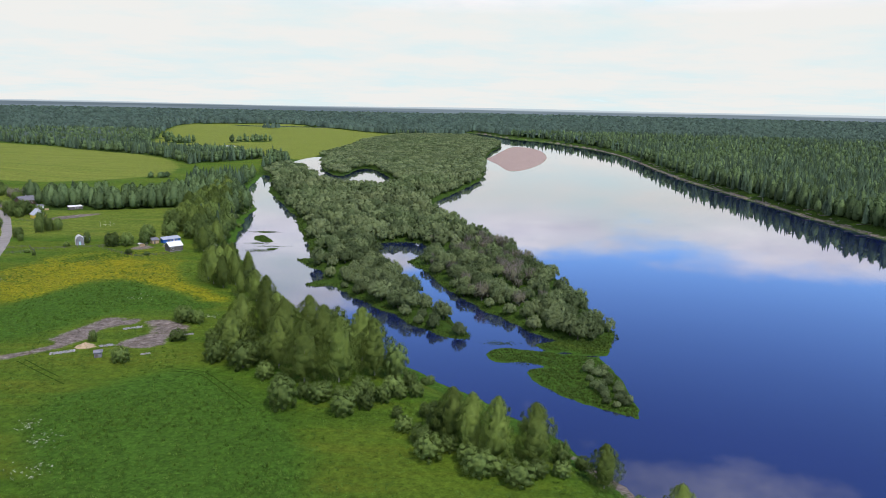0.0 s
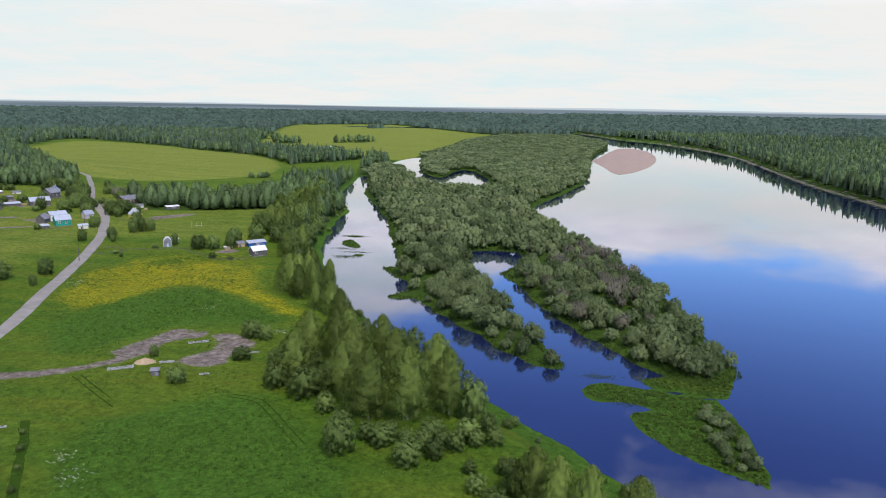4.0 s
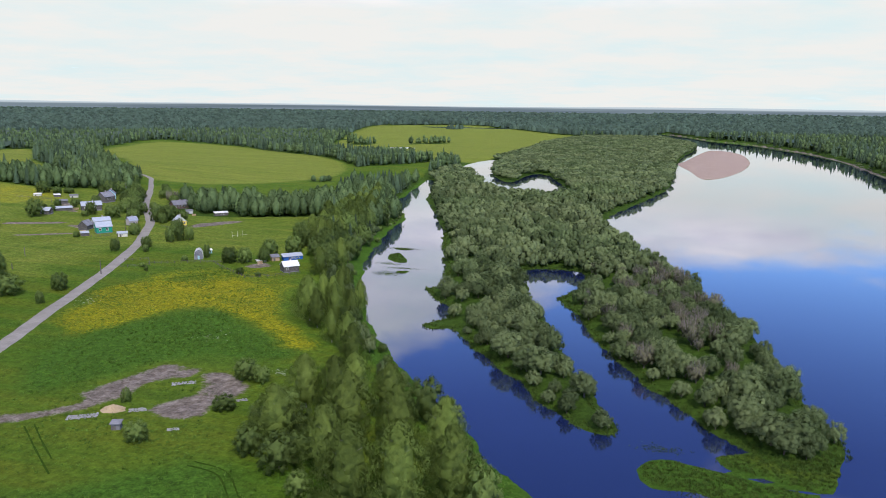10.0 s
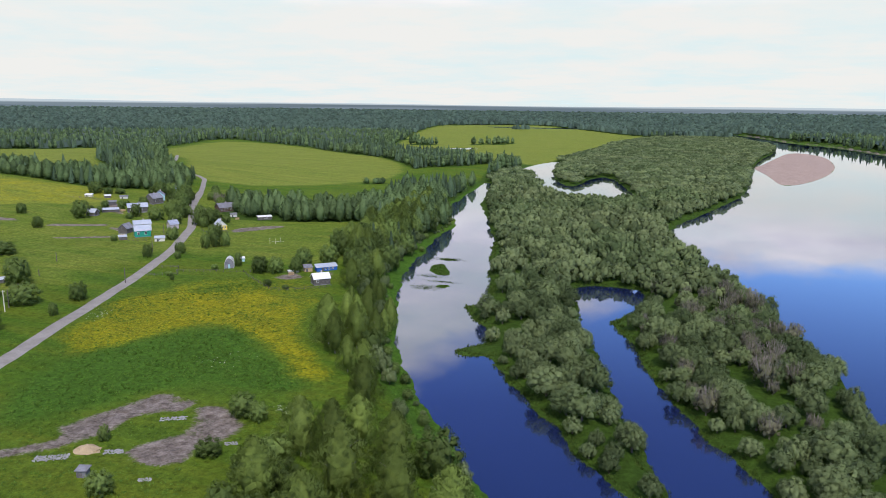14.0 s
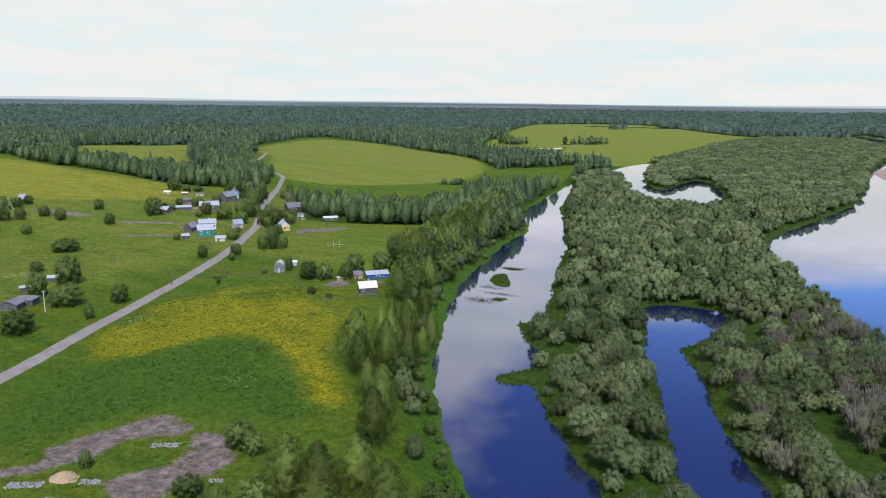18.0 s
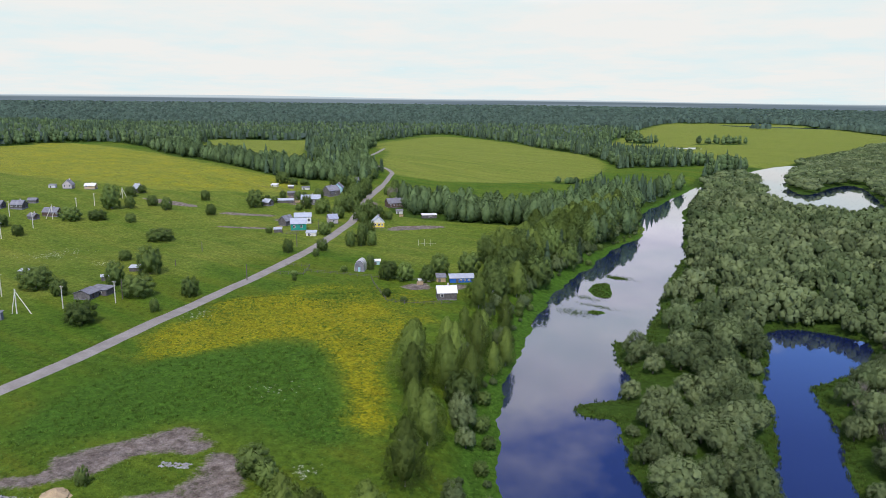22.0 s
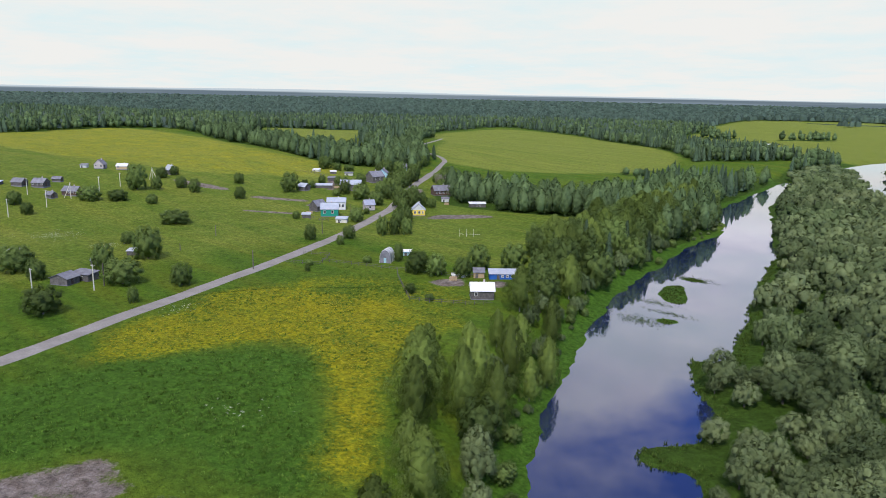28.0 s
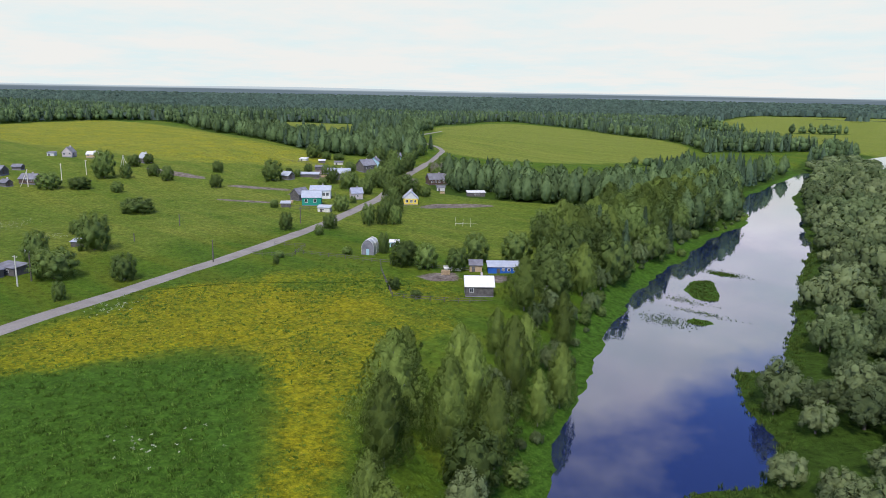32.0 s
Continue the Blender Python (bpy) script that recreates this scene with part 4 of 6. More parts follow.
# low bushes on the slope of the bank
sx, sy = scattered(rng, -170, 60, 120, 590, 5.5)
dd = shore(sx, sy)
keep = (dd > 1.5) & (dd < 9) & (signed(TONGUE, sx, sy) < -12) & (rng.uniform(0, 1, sx.size) < 0.5)
for x, y in zip(sx[keep], sy[keep]):
    u = lattice(x, y, 6)
    tree("willow" if u < 0.4 else "alder", x, y, 1.4 + 2.2 * u, 1.25, "low leafy bush on the grassy slope above the water", "bushes of the bank slope")

# willows of the islands: the nearest one by one, those behind joined
sx, sy = scattered(rng, -130, 70, 228, 520, 6.4)
dd = shore(sx, sy)
glade = ((np.abs(sx + 50) < 6) & (np.abs(sy - 322) < 16)) | ((np.abs(sx - 27) < 5) & (np.abs(sy - 300) < 20))
keep = (dd > 1.5) & (signed(TONGUE, sx, sy) > 0) & ~(glade & (rng.uniform(0, 1, sx.size) < 0.8)) & ~((np.hypot(sx + 66, sy - 357) < 12) | (np.hypot(sx + 13, sy - 366) < 7))
rest = []
spots = sorted(zip(sx[keep], sy[keep], dd[keep]), key=lambda p: math.hypot(p[0] + 8, p[1] - 170))
for count, (x, y, inland) in enumerate(spots):
    if y > 362 and x < -45 and inland < 4.2:
        continue
    h = (4.4 + 5.6 * lattice(x, y, 4) ** 1.3) * min(1.0, 0.45 + 0.12 * inland)
    if lattice(x, y, 17) < 0.12:
        continue
    if 270 < y < 410 and -6 < x < 45 and lattice(x, y, 14) < 0.36:
        tree("bare", x, y, h, 1.0, group="willows of the islands")
    elif count < 300:
        tree("willow", x, y, h, 0.95 + 0.4 * lattice(x, y, 5), group="willows of the islands")
    else:
        rest.append((x, y, h * (0.95 + 0.4 * lattice(x, y, 5)), h))


def joined(name, templates, rows, material, label, category, least=-9.0, soft_faces=True):
    """Many trees as one mesh. rows: x, y, breadth, height."""
    rows = np.array(rows, float)
    z = np.maximum(lie(rows[:, 0], rows[:, 1]), least)
    tones = []
    pick = (lattice(rows[:, 0], rows[:, 1], 8) * 97).astype(int) % len(templates)
    vs, fs, base = [], [], 0
    for k, (tv, tf) in enumerate(templates):
        m = rows[pick == k]
        if not len(m):
            continue
        a = lattice(m[:, 0], m[:, 1], 9) * 6.283
        c, s = np.cos(a)[:, None], np.sin(a)[:, None]
        px = (tv[:, 0] * c - tv[:, 1] * s) * m[:, 2:3] + m[:, 0:1]
        py = (tv[:, 0] * s + tv[:, 1] * c) * m[:, 2:3] + m[:, 1:2]
        pz = tv[:, 2][None, :] * m[:, 3:4] + z[pick == k][:, None] - 0.1
        cols = [px, py, pz]
        if tv.shape[1] == 6:
            cols += [tv[:, 3] * c - tv[:, 4] * s, tv[:, 3] * s + tv[:, 4] * c, np.broadcast_to(tv[:, 5], px.shape)]
        vs.append(np.stack(cols, 2).reshape(-1, len(cols)))
        tones.append(np.repeat(lattice(m[:, 0], m[:, 1], 19), len(tv)))
        fs.append((tf[None] + (np.arange(len(m)) * len(tv))[:, None, None]).reshape(-1, 3) + base)
        base += len(m) * len(tv)
    ob = mesh_object(name, np.concatenate(vs), np.concatenate(fs), material, soft_faces)
    ob.data.attributes.new("tone", "FLOAT", "POINT").data.foreach_set("value", np.concatenate(tones).astype(np.float32))
    return tagged(ob, label, category, kind="stuff")


def light_willow(rng):
    return crown_willow(rng, 15, 32, 0.033, 1.35, 0.82)


def far_clump(rng):
    parts = [head(rng, (0.25 * math.cos(2.4 * i), 0.25 * math.sin(2.4 * i), 0.6 - 0.05 * i), rng.uniform(0.24, 0.34), 1.0, 9, 0.11) for i in range(3)]
    return rounded(gather(parts), 0.3, 1.0, 0.4)


def spire(rng, rings, around, rough):
    """Narrow pointed crown: rings of height and radius, and a tip."""
    v, f = [], []
    for i, (z, r) in enumerate(rings):
        for k in range(around):
            a = 2 * math.pi * (k + 0.5 * (i % 2)) / around
            q = r * (1 + rough * rng.uniform(-1, 1))
            v.append((q * math.cos(a), q * math.sin(a), z + 0.03 * rng.uniform(-1, 1)))
    for i in range(len(rings) - 1):
        for k in range(around):
            a, b = i * around + k, i * around + (k + 1) % around
            f += [(a, b, a + around), (b, b + around, a + around)]
    f += [((len(rings) - 1) * around + k, (len(rings) - 1) * around + (k + 1) % around, len(v)) for k in range(around)]
    v = np.array(v + [(0, 0, 1.0)])
    out = v * np.array([1, 1, 0]) * 4 + np.array([0, 0, 0.35]) + rng.normal(0, 0.12, v.shape)
    return rounded((np.hstack([v, out / np.linalg.norm(out, axis=1)[:, None]]), np.array(f)), 0.2, 4.0, 0.1)


def far_spruce(rng):
    """Slim conifer: a thin core and many small drooping branch tips."""
    core = spire(rng, ((0.05, 0.10), (0.35, 0.12), (0.7, 0.065)), 5, 0.2)
    n = 52
    t = ((np.arange(n) + 0.5) / n) ** 0.85
    z, a = 0.06 + 0.90 * t, np.arange(n) * 2.4 + rng.uniform(-0.3, 0.3, n)
    r, turn = (0.20 * (1 - t) + 0.02) * rng.uniform(0.7, 1.2, n), 0.34 + 0.2 * t
    ring = lambda q, b, h: np.stack([q * np.cos(b), q * np.sin(b), h], 1)
    q = np.stack([ring(r * 0.45, a, z + 0.075), ring(r, a - turn, z - 0.015), ring(r * 0.9, a + turn, z - 0.03)], 1).reshape(-1, 3)
    face = np.repeat(ring(np.ones(n), a, np.full(n, 0.5)) + rng.normal(0, 0.25, (n, 3)), 3, axis=0)
    tips = np.hstack([q, face / np.linalg.norm(face, axis=1)[:, None]]), np.arange(n)[:, None] * 3 + np.array([0, 1, 2])
    return rounded(gather([core, tips]), 0.2, 4.0, 0.1)


def distant_tree(rng):
    return spire(rng, ((0.15, 0.25), (0.66, 0.18)) if rng.uniform() < 0.6 else ((0.15, 0.27), (0.76, 0.24)), 5, 0.2)


def far_birch(rng):
    return rounded(gather([head(rng, (0, 0, 0.34), 0.22, 1.5, 24, 0.07), head(rng, (0.04, 0.03, 0.68), 0.14, 1.9, 20, 0.06)]), 0.4, 2.0, 0.3)


def edge_tree(rng):
    return crown_birch(rng, 44, 6, 0.031, 1.0)


DISTANT_TREES = [distant_tree(rng) for _ in range(8)]
EDGE_TREES = [edge_tree(rng) for _ in range(5)]


def middle_willow(rng):
    return crown_willow(rng, 10, 16, 0.046, 1.55, 0.87)


MIDDLE_WILLOWS = [middle_willow(rng) for _ in range(4)]
LIGHT_WILLOWS = [light_willow(rng) for _ in range(4)]
FAR_CLUMPS = [far_clump(rng) for _ in range(4)]
FAR_SPRUCES = [far_spruce(rng) for _ in range(4)]
FAR_BIRCHES = [far_birch(rng) for _ in range(4)]
sx, sy = scattered(rng, -215, 130, 500, 800, 7.4)
keep = (shore(sx, sy) > 4.5) & (signed(TONGUE, sx, sy) > 0)
middle = [(x, y, 1.2 * (4.8 + 5.2 * lattice(x, y, 4)), 4.4 + 5.0 * lattice(x, y, 4)) for x, y in zip(sx[keep], sy[keep]) if lattice(x, y, 17) > 0.1]
joined("willow_thicket_middle", MIDDLE_WILLOWS, middle, LEAF_WILLOW, "grey-green willow thicket beyond the inlet", "thicket")
joined("willow_thicket", LIGHT_WILLOWS, rest, LEAF_WILLOW, "dense grey-green willow thicket covering the low islands", "thicket")
sx, sy = scattered(rng, -240, 135, 770, 1950, 10.0)
keep = (shore(sx, sy) > 3) & (signed(TONGUE, sx, sy) > 0)
joined("willow_thicket_beyond", FAR_CLUMPS, [(x, y, 13, 6.5 + 3 * lattice(x, y, 4)) for x, y in zip(sx[keep], sy[keep])], LEAF_WILLOW, "distant green willow thicket along the river", "thicket")

# forest: a bumpy roof of crowns far off, with single crowns standing out of it
cx, cy = spread(-4800, -900, 700, 4800, 22, 1.06), spread(-4400, 350, 1500, 4800, 22, 1.06)
CX, CY = (a.ravel() for a in np.meshgrid(cx, cy, indexing="ij"))
cz, cd, ct, ce = lie(CX, CY, True)
woods = wooded(CX, CY, cd - 14, ct * 0)
woods = woods * (signed(TONGUE, CX, CY) < -10)
for f in FIELDS:
    woods = np.minimum(woods, step(8, 60, -signed(smooth(f, 3), CX, CY)))
top = cz + (6.0 + 4 * fbm(CX / 40, CY / 40, 21) + 2.5 * lattice(CX, CY, 3)) * step(0.1, 1.0, woods) - 1.5 * (woods < 0.1)
faces = grid_faces(len(cx), len(cy))
faces = faces[(woods[faces] > 0.02).all(1)]
tagged(mesh_object("forest_canopy", np.stack([CX, CY, top], 1), faces, CANOPY, True), "unbroken dark green forest stretching to the horizon", "forest", kind="stuff")

CLEAR = np.array([(-291, 496), (-283, 486), (-275, 478), (-271, 478), (-262, 468), (-247, 477), (-240, 468), (-376, 544), (-370, 536), (-133, 349), (-143, 370)], float)
spots, r = [], 120.0
while r < 4550:
    gap = max(5.2, r * 0.0105) if r < 1700 else r * 0.0078
    n = int(2.75 * r / gap)
    a = -1.72 + 2.75 * (np.arange(n) + rng.uniform(-0.5, 0.5, n)) / n
    q = r + rng.uniform(-0.55, 0.55, n) * gap
    spots.append(np.stack([q * np.sin(a), 250 + q * np.cos(a), np.full(n, r)], 1))
    r += gap * 0.95
x, y, far = np.concatenate(spots).T
z, d, tg, e = lie(x, y, True)
e = e > 0.5
ok = (wooded(x, y, d - np.where(e, 0, 2), tg * 0) > 0.6) & (signed(TONGUE, x, y) < -6) & (d > np.where(e, 8, 6))
for cx0, cy0 in CLEAR:
    ok &= np.hypot(x - cx0, y - cy0) > 9
x, y, far, e = x[ok], y[ok], far[ok], e[ok]
grove = masks_of(GROVES, x, y, 4) > 0.5
u, h = lattice(x, y, 12), lattice(x, y, 13)
high = np.where(e, 1.2, np.where(grove & (x < -400) & (y < 640), 0.9, np.where(grove & (x > -290) & (x < -255) & (y > 676) & (y < 702), 0.5, 1.0)))
stand = fbm(x / 130, y / 130, 31)
spruce = u < np.where(grove, 0.03, np.clip(0.15 + 1.4 * (stand - 0.27), 0.08, 0.8))
grow = 1 + far / 3500
distant = far >= 1700
leafy_near = ~distant & ~spruce & ((far < 620) | (grove & (far < 800)))


def rows_of(m, wide, tall):
    return np.stack([x[m], y[m], np.broadcast_to(wide, x.shape)[m], np.broadcast_to(tall, x.shape)[m]], 1)


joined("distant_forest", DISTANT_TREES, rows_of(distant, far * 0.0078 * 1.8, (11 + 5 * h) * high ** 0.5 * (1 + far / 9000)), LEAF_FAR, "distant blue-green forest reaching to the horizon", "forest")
joined("spruce_forest", FAR_SPRUCES, rows_of(spruce & ~distant, (11 + 5 * h) * grow, (11 + 6 * h) * high * (1 + far / 9000)), LEAF_SPRUCE, "dark spruce trees rising from the forest", "forest")
joined("forest_edge", EDGE_TREES, rows_of(leafy_near, (15 + 5 * h) * np.where(grove, 0.95, 1.0), (10 + 7 * h) * high), LEAF_MIXED, "tall leafy trees at the edge of the fields and river", "forest")
joined("mixed_forest", FAR_BIRCHES, rows_of(~spruce & ~distant & ~leafy_near, (12 + 4 * h) * grow, (10 + 5 * h) * high * (1 + far / 9000)), LEAF_MIXED, "green leafy trees of the mixed forest", "forest")


# ---- buildings, fences, poles ----
def shape(name, verts, faces, material, parent=None, label=""):
    """One mesh from corner places and faces of any size, under a thing or a part."""
    me = bpy.data.meshes.new(name)
    me.from_pydata([tuple(v) for v in verts], [], faces)
    me.materials.append(material)
    ob = new(name, me)
    if parent:
        ob.parent = parent
    return tagged(ob, label)


def part(name, bm, material, parent, label=""):
    me = bpy.data.meshes.new(name)
    bm.to_mesh(me)
    bm.free()
    me.materials.append(material)
    ob = new(name, me)
    ob.parent = parent
    return tagged(ob, label)


def box(size, at, bevel=0.0, turn=None):
    bm = bmesh.new()
    bmesh.ops.create_cube(bm, size=1.0)
    bmesh.ops.scale(bm, vec=size, verts=bm.verts)
    if bevel:
        bmesh.ops.bevel(bm, geom=bm.edges[:], offset=bevel, segments=1, affect="EDGES")
    if turn:
        bmesh.ops.transform(bm, matrix=turn, verts=bm.verts)
    bmesh.ops.translate(bm, vec=at, verts=bm.verts)
    return bm


def window(parent, x, z, w, h, side, frame_material=None):
    """A framed pane on the long wall (side: its y and the way it faces)."""
    y, s = side
    fr = part("window", box((w + 0.24, 0.10, h + 0.24), (x, y + 0.03 * s, z), 0.02), frame_material or WHITE, parent, "white window frame")
    part("pane", box((w, 0.06, h), (x, y + 0.07 * s, z), 0.0), DARK_GLASS, fr)
    part("glazing_bar", box((0.07, 0.05, h), (x, y + 0.09 * s, z)), frame_material or WHITE, fr)


def house(name, x, y, turn, w, d, wall, rise, wall_mat, roof_mat, label, category="house", windows=(), gable_mat=None, gable_front=False, chimney=True, porch=False, door=True):
    """A gabled house. w along its front, d deep; the ridge runs along the front unless gable_front."""
    base = new(name, None)
    zs = [height(x + a * math.cos(radians(turn)) - b * math.sin(radians(turn)), y + a * math.sin(radians(turn)) + b * math.cos(radians(turn))) for a in (-w / 2, w / 2) for b in (-d / 2, d / 2)]
    base.matrix_world = pose(x, y, min(zs), 0, 0, turn)
    tagged(base, label, category)
    lift = max(zs) - min(zs) + 0.15
    part("foundation", box((w + 0.1, d + 0.1, lift + 0.3), (0, 0, lift / 2 - 0.15), 0.03), GREY_SLATE, base)
    z0, z1, z2 = lift, lift + wall, lift + wall + rise
    a, b = w / 2, d / 2
    low = [(-a, -b, z0), (a, -b, z0), (a, b, z0), (-a, b, z0), (-a, -b, z1), (a, -b, z1), (a, b, z1), (-a, b, z1)]
    shape("wall", low, [(0, 1, 5, 4), (1, 2, 6, 5), (2, 3, 7, 6), (3, 0, 4, 7)], wall_mat, base)
    over, th = 0.35, 0.12
    if gable_front:
        ends = [(-a, a, -b), (-a, a, b)]
        for p, q, yy in ends:
            s = -1 if yy < 0 else 1
            shape("gable", [(p, yy - 0.02 * s, z1), (q, yy - 0.02 * s, z1), (0, yy - 0.02 * s, z2), (p, yy - 0.14 * s, z1), (q, yy - 0.14 * s, z1), (0, yy - 0.14 * s, z2)], [(0, 1, 2), (5, 4, 3), (0, 2, 5, 3), (2, 1, 4, 5)], gable_mat or wall_mat, base)
        slopes = [[(-a - over, -b - over), (-a - over, b + over), (0, b + over), (0, -b - over)], [(0, -b - over), (0, b + over), (a + over, b + over), (a + over, -b - over)]]
        edge = lambda px, py: z1 - over * rise / a if px else z2
    else:
        for xx in (-a, a):
            s = -1 if xx < 0 else 1
            shape("gable", [(xx - 0.02 * s, -b, z1), (xx - 0.02 * s, b, z1), (xx - 0.02 * s, 0, z2), (xx - 0.14 * s, -b, z1), (xx - 0.14 * s, b, z1), (xx - 0.14 * s, 0, z2)], [(0, 1, 2), (5, 4, 3), (0, 2, 5, 3), (2, 1, 4, 5)], gable_mat or wall_mat, base)
        slopes = [[(-a - over, -b - over), (a + over, -b - over), (a + over, 0), (-a - over, 0)], [(-a - over, 0), (a + over, 0), (a + over, b + over), (-a - over, b + over)]]
        edge = lambda px, py: z1 - over * rise / b if py else z2
    for pts in slopes:
        v = [(px, py, edge(px, py) + th) for px, py in pts] + [(px, py, edge(px, py)) for px, py in pts]
        shape("roof", v, [(0, 1, 2, 3), (7, 6, 5, 4), (0, 4, 5, 1), (1, 5, 6, 2), (2, 6, 7, 3), (3, 7, 4, 0)], roof_mat, base)
    span = (0.22, d + 2 * over, 0.08) if gable_front else (w + 2 * over, 0.22, 0.08)
    part("ridge_cap", box(span, (0, 0, z2 + th + 0.02), 0.02), roof_mat, base)
    if chimney:
        part("chimney", box((0.5, 0.5, 1.1), (0.2 * a, 0.25 * b, z2 + 0.2), 0.03), PINKISH, base)
    for wx, wz, ww, wh in windows:
        window(base, wx, z0 + wz, ww, wh, (-b, -1))
    if door:
        dr = part("door", box((0.06, 0.95, 2.0), (a + 0.03, -0.2 * b, z0 + 1.0), 0.01), BROWN_WOOD, base)
        part("handle", box((0.06, 0.10, 0.05), (a + 0.07, -0.2 * b + 0.3, z0 + 1.0)), SILVER, dr)
    if porch:
        part("porch", box((2.2, 1.6, 2.0), (0.3 * a, -b - 0.8, z0 + 1.0), 0.03), wall_mat, base)
        part("porch_roof", box((2.6, 2.0, 0.1), (0.3 * a, -b - 0.8, z0 + 2.1), 0.02, None), roof_mat, base)
    return base


def shed(name, x, y, turn, w, d, front, back, wall_mat, roof_mat, label, category="shed", openings=0):
    """A lean-to shed with a single sloping roof."""
    base = new(name, None)
    base.matrix_world = pose(x, y, height(x, y) - 0.15, 0, 0, turn)
    tagged(base, label, category)
    a, b = w / 2, d / 2
    v = [(-a, -b, 0), (a, -b, 0), (a, b, 0), (-a, b, 0), (-a, -b, front), (a, -b, front), (a, b, back), (-a, b, back)]
    shape("wall", v, [(0, 1, 5, 4), (1, 2, 6, 5), (2, 3, 7, 6), (3, 0, 4, 7)], wall_mat, base)
    k = (back - front) / d * 0.3
    top = [(-a - 0.3, -b - 0.3, front - k), (a + 0.3, -b - 0.3, front - k), (a + 0.3, b + 0.3, back + k), (-a - 0.3, b + 0.3, back + k)]
    shape("roof", [(p, q, z + 0.02) for p, q, z in top] + [(p, q, z + 0.14) for p, q, z in top], [(3, 2, 1, 0), (4, 5, 6, 7), (0, 1, 5, 4), (1, 2, 6, 5), (2, 3, 7, 6), (3, 0, 4, 7)], roof_mat, base)
    part("door", box((0.9, 0.08, min(front, back) * 0.75), (-a * 0.4, -b - 0.03, min(front, back) * 0.4), 0.01), GREY_WOOD, base)
    for k in range(openings):
        window(base, -a * 0.1 + 1.5 * k, front * 0.6, 0.6, 0.5, (-b, -1))
    return base


V = 43.5   # the way the yards face
house("white_roofed_house", -133, 348.3, V + 2, 6.6, 5.6, 2.5, 1.7, GREY_WOOD, WHITE_METAL, "grey timber house with a white metal roof in a garden", windows=((-1.9, 1.5, 0.8, 0.9),), gable_mat=GREY_WOOD)
shed("wood_shed", -149.5, 366, V, 3.4, 3.0, 2.0, 2.7, TAN_WOOD, GREY_SLATE, "small fresh timber shed with a grey slate roof")
shed("blue_shed", -143, 370.5, V + 2, 9.2, 3.2, 1.9, 2.7, BLUE, PALE_METAL, "long blue painted shed with a pale sheet roof", openings=3)
shed("light_blue_shed", -187, 370, V, 2.8, 2.2, 1.7, 2.0, LIGHT_BLUE, WHITE_METAL, "small light blue shed with a white roof")
shed("pump_hut", -154, 361.5, V + 6, 4.4, 1.6, 0.9, 1.1, POST_WOOD, WHITE_METAL, "low whitewashed shelter beside the garden trees", "shelter")


def arched_barn(x, y, turn):
    base = new("arched_greenhouse", None)
    base.matrix_world = pose(x, y, height(x, y) - 0.1, 0, 0, turn)
    tagged(base, "tall arched greenhouse of silvery sheeting with a white rim", "greenhouse")
    n, w, h, d = 10, 1.9, 4.6, 5.0
    arc = [(w * math.cos(math.pi * k / n), h * (0.35 + 0.65 * math.sin(math.pi * k / n)) if 0 < k < n else 0.0) for k in range(n + 1)]
    v = [(p, s * d / 2, q) for s in (-1, 1) for p, q in arc]
    m = n + 1
    shape("cover", v, [(k, k + 1, m + k + 1, m + k) for k in range(n)], SILVER, base)
    for s in (0, 1):
        shape("end_wall", [(p, q, r + 0.0) for p, q, r in v[s * m:(s + 1) * m]], [tuple(range(m)) if s else tuple(range(m))[::-1]], GREY_SLATE, base)
    for yy in (-d / 2, 0, d / 2):
        rib = [((p * 1.02), yy + t, q * 1.01) for t in (-0.08, 0.08) for p, q in arc]
        shape("rib", rib + [(p * 1.05, yy + t, q * 1.04) for t in (-0.08, 0.08) for p, q in arc],
              [(2 * m + k, 2 * m + k + 1, 3 * m + k + 1, 3 * m + k) for k in range(n)] + [(k, k + 1, 2 * m + k + 1, 2 * m + k) for k in range(n)], WHITE, base)
    part("door", box((0.9, 0.08, 1.9), (0, -d / 2 - 0.04, 0.95), 0.01), LIGHT_BLUE, base)


arched_barn(-184.5, 358, V - 12)
house("yellow_house", -249, 436, V + 4, 6.4, 7.0, 2.5, 3.0, YELLOW, PALE_METAL, "yellow house with a white gable and pale metal roof", windows=((-1.6, 1.4, 0.9, 1.1), (0.4, 1.4, 0.9, 1.1), (2.0, 1.4, 0.6, 1.0)), gable_mat=WHITE, gable_front=True)
house("dark_log_house", -291, 496, V + 18, 11, 7.5, 2.8, 2.6, BROWN_WOOD, GREY_SLATE, "dark brown log house with white windows and grey slate roof", windows=((-4, 1.5, 0.8, 1.0), (-2, 1.5, 0.8, 1.0), (0, 1.5, 0.8, 1.0), (2.4, 1.5, 0.8, 1.0)), porch=False)
shed("white_garden_shed", -271, 478, V, 4.0, 3.0, 1.9, 2.4, WHITE, GREY_SLATE, "small white shed beside the dark log house")
shed("long_bath_hut", -247, 477, V + 8, 8.5, 3.2, 2.0, 2.5, GREY_WOOD, WHITE_METAL, "low grey hut with white boards by the ploughed plot", "hut", 2)
house("teal_house", -274, 402, V + 6, 8.0, 7.0, 3.4, 2.3, TEAL, PALE_METAL, "teal painted house with white windows and pale grey roof", windows=((-2.2, 1.9, 1.0, 1.3), (1.4, 1.9, 1.0, 1.3)), gable_mat=TEAL)
house("white_house", -288, 417, V + 6, 9.0, 8.0, 3.8, 1.6, WHITE, PALE_METAL, "large white house with a pale sheet roof behind the teal house", windows=((1.5, 2.0, 1.0, 1.3), (3.2, 2.0, 1.0, 1.3)), gable_mat=WHITE)
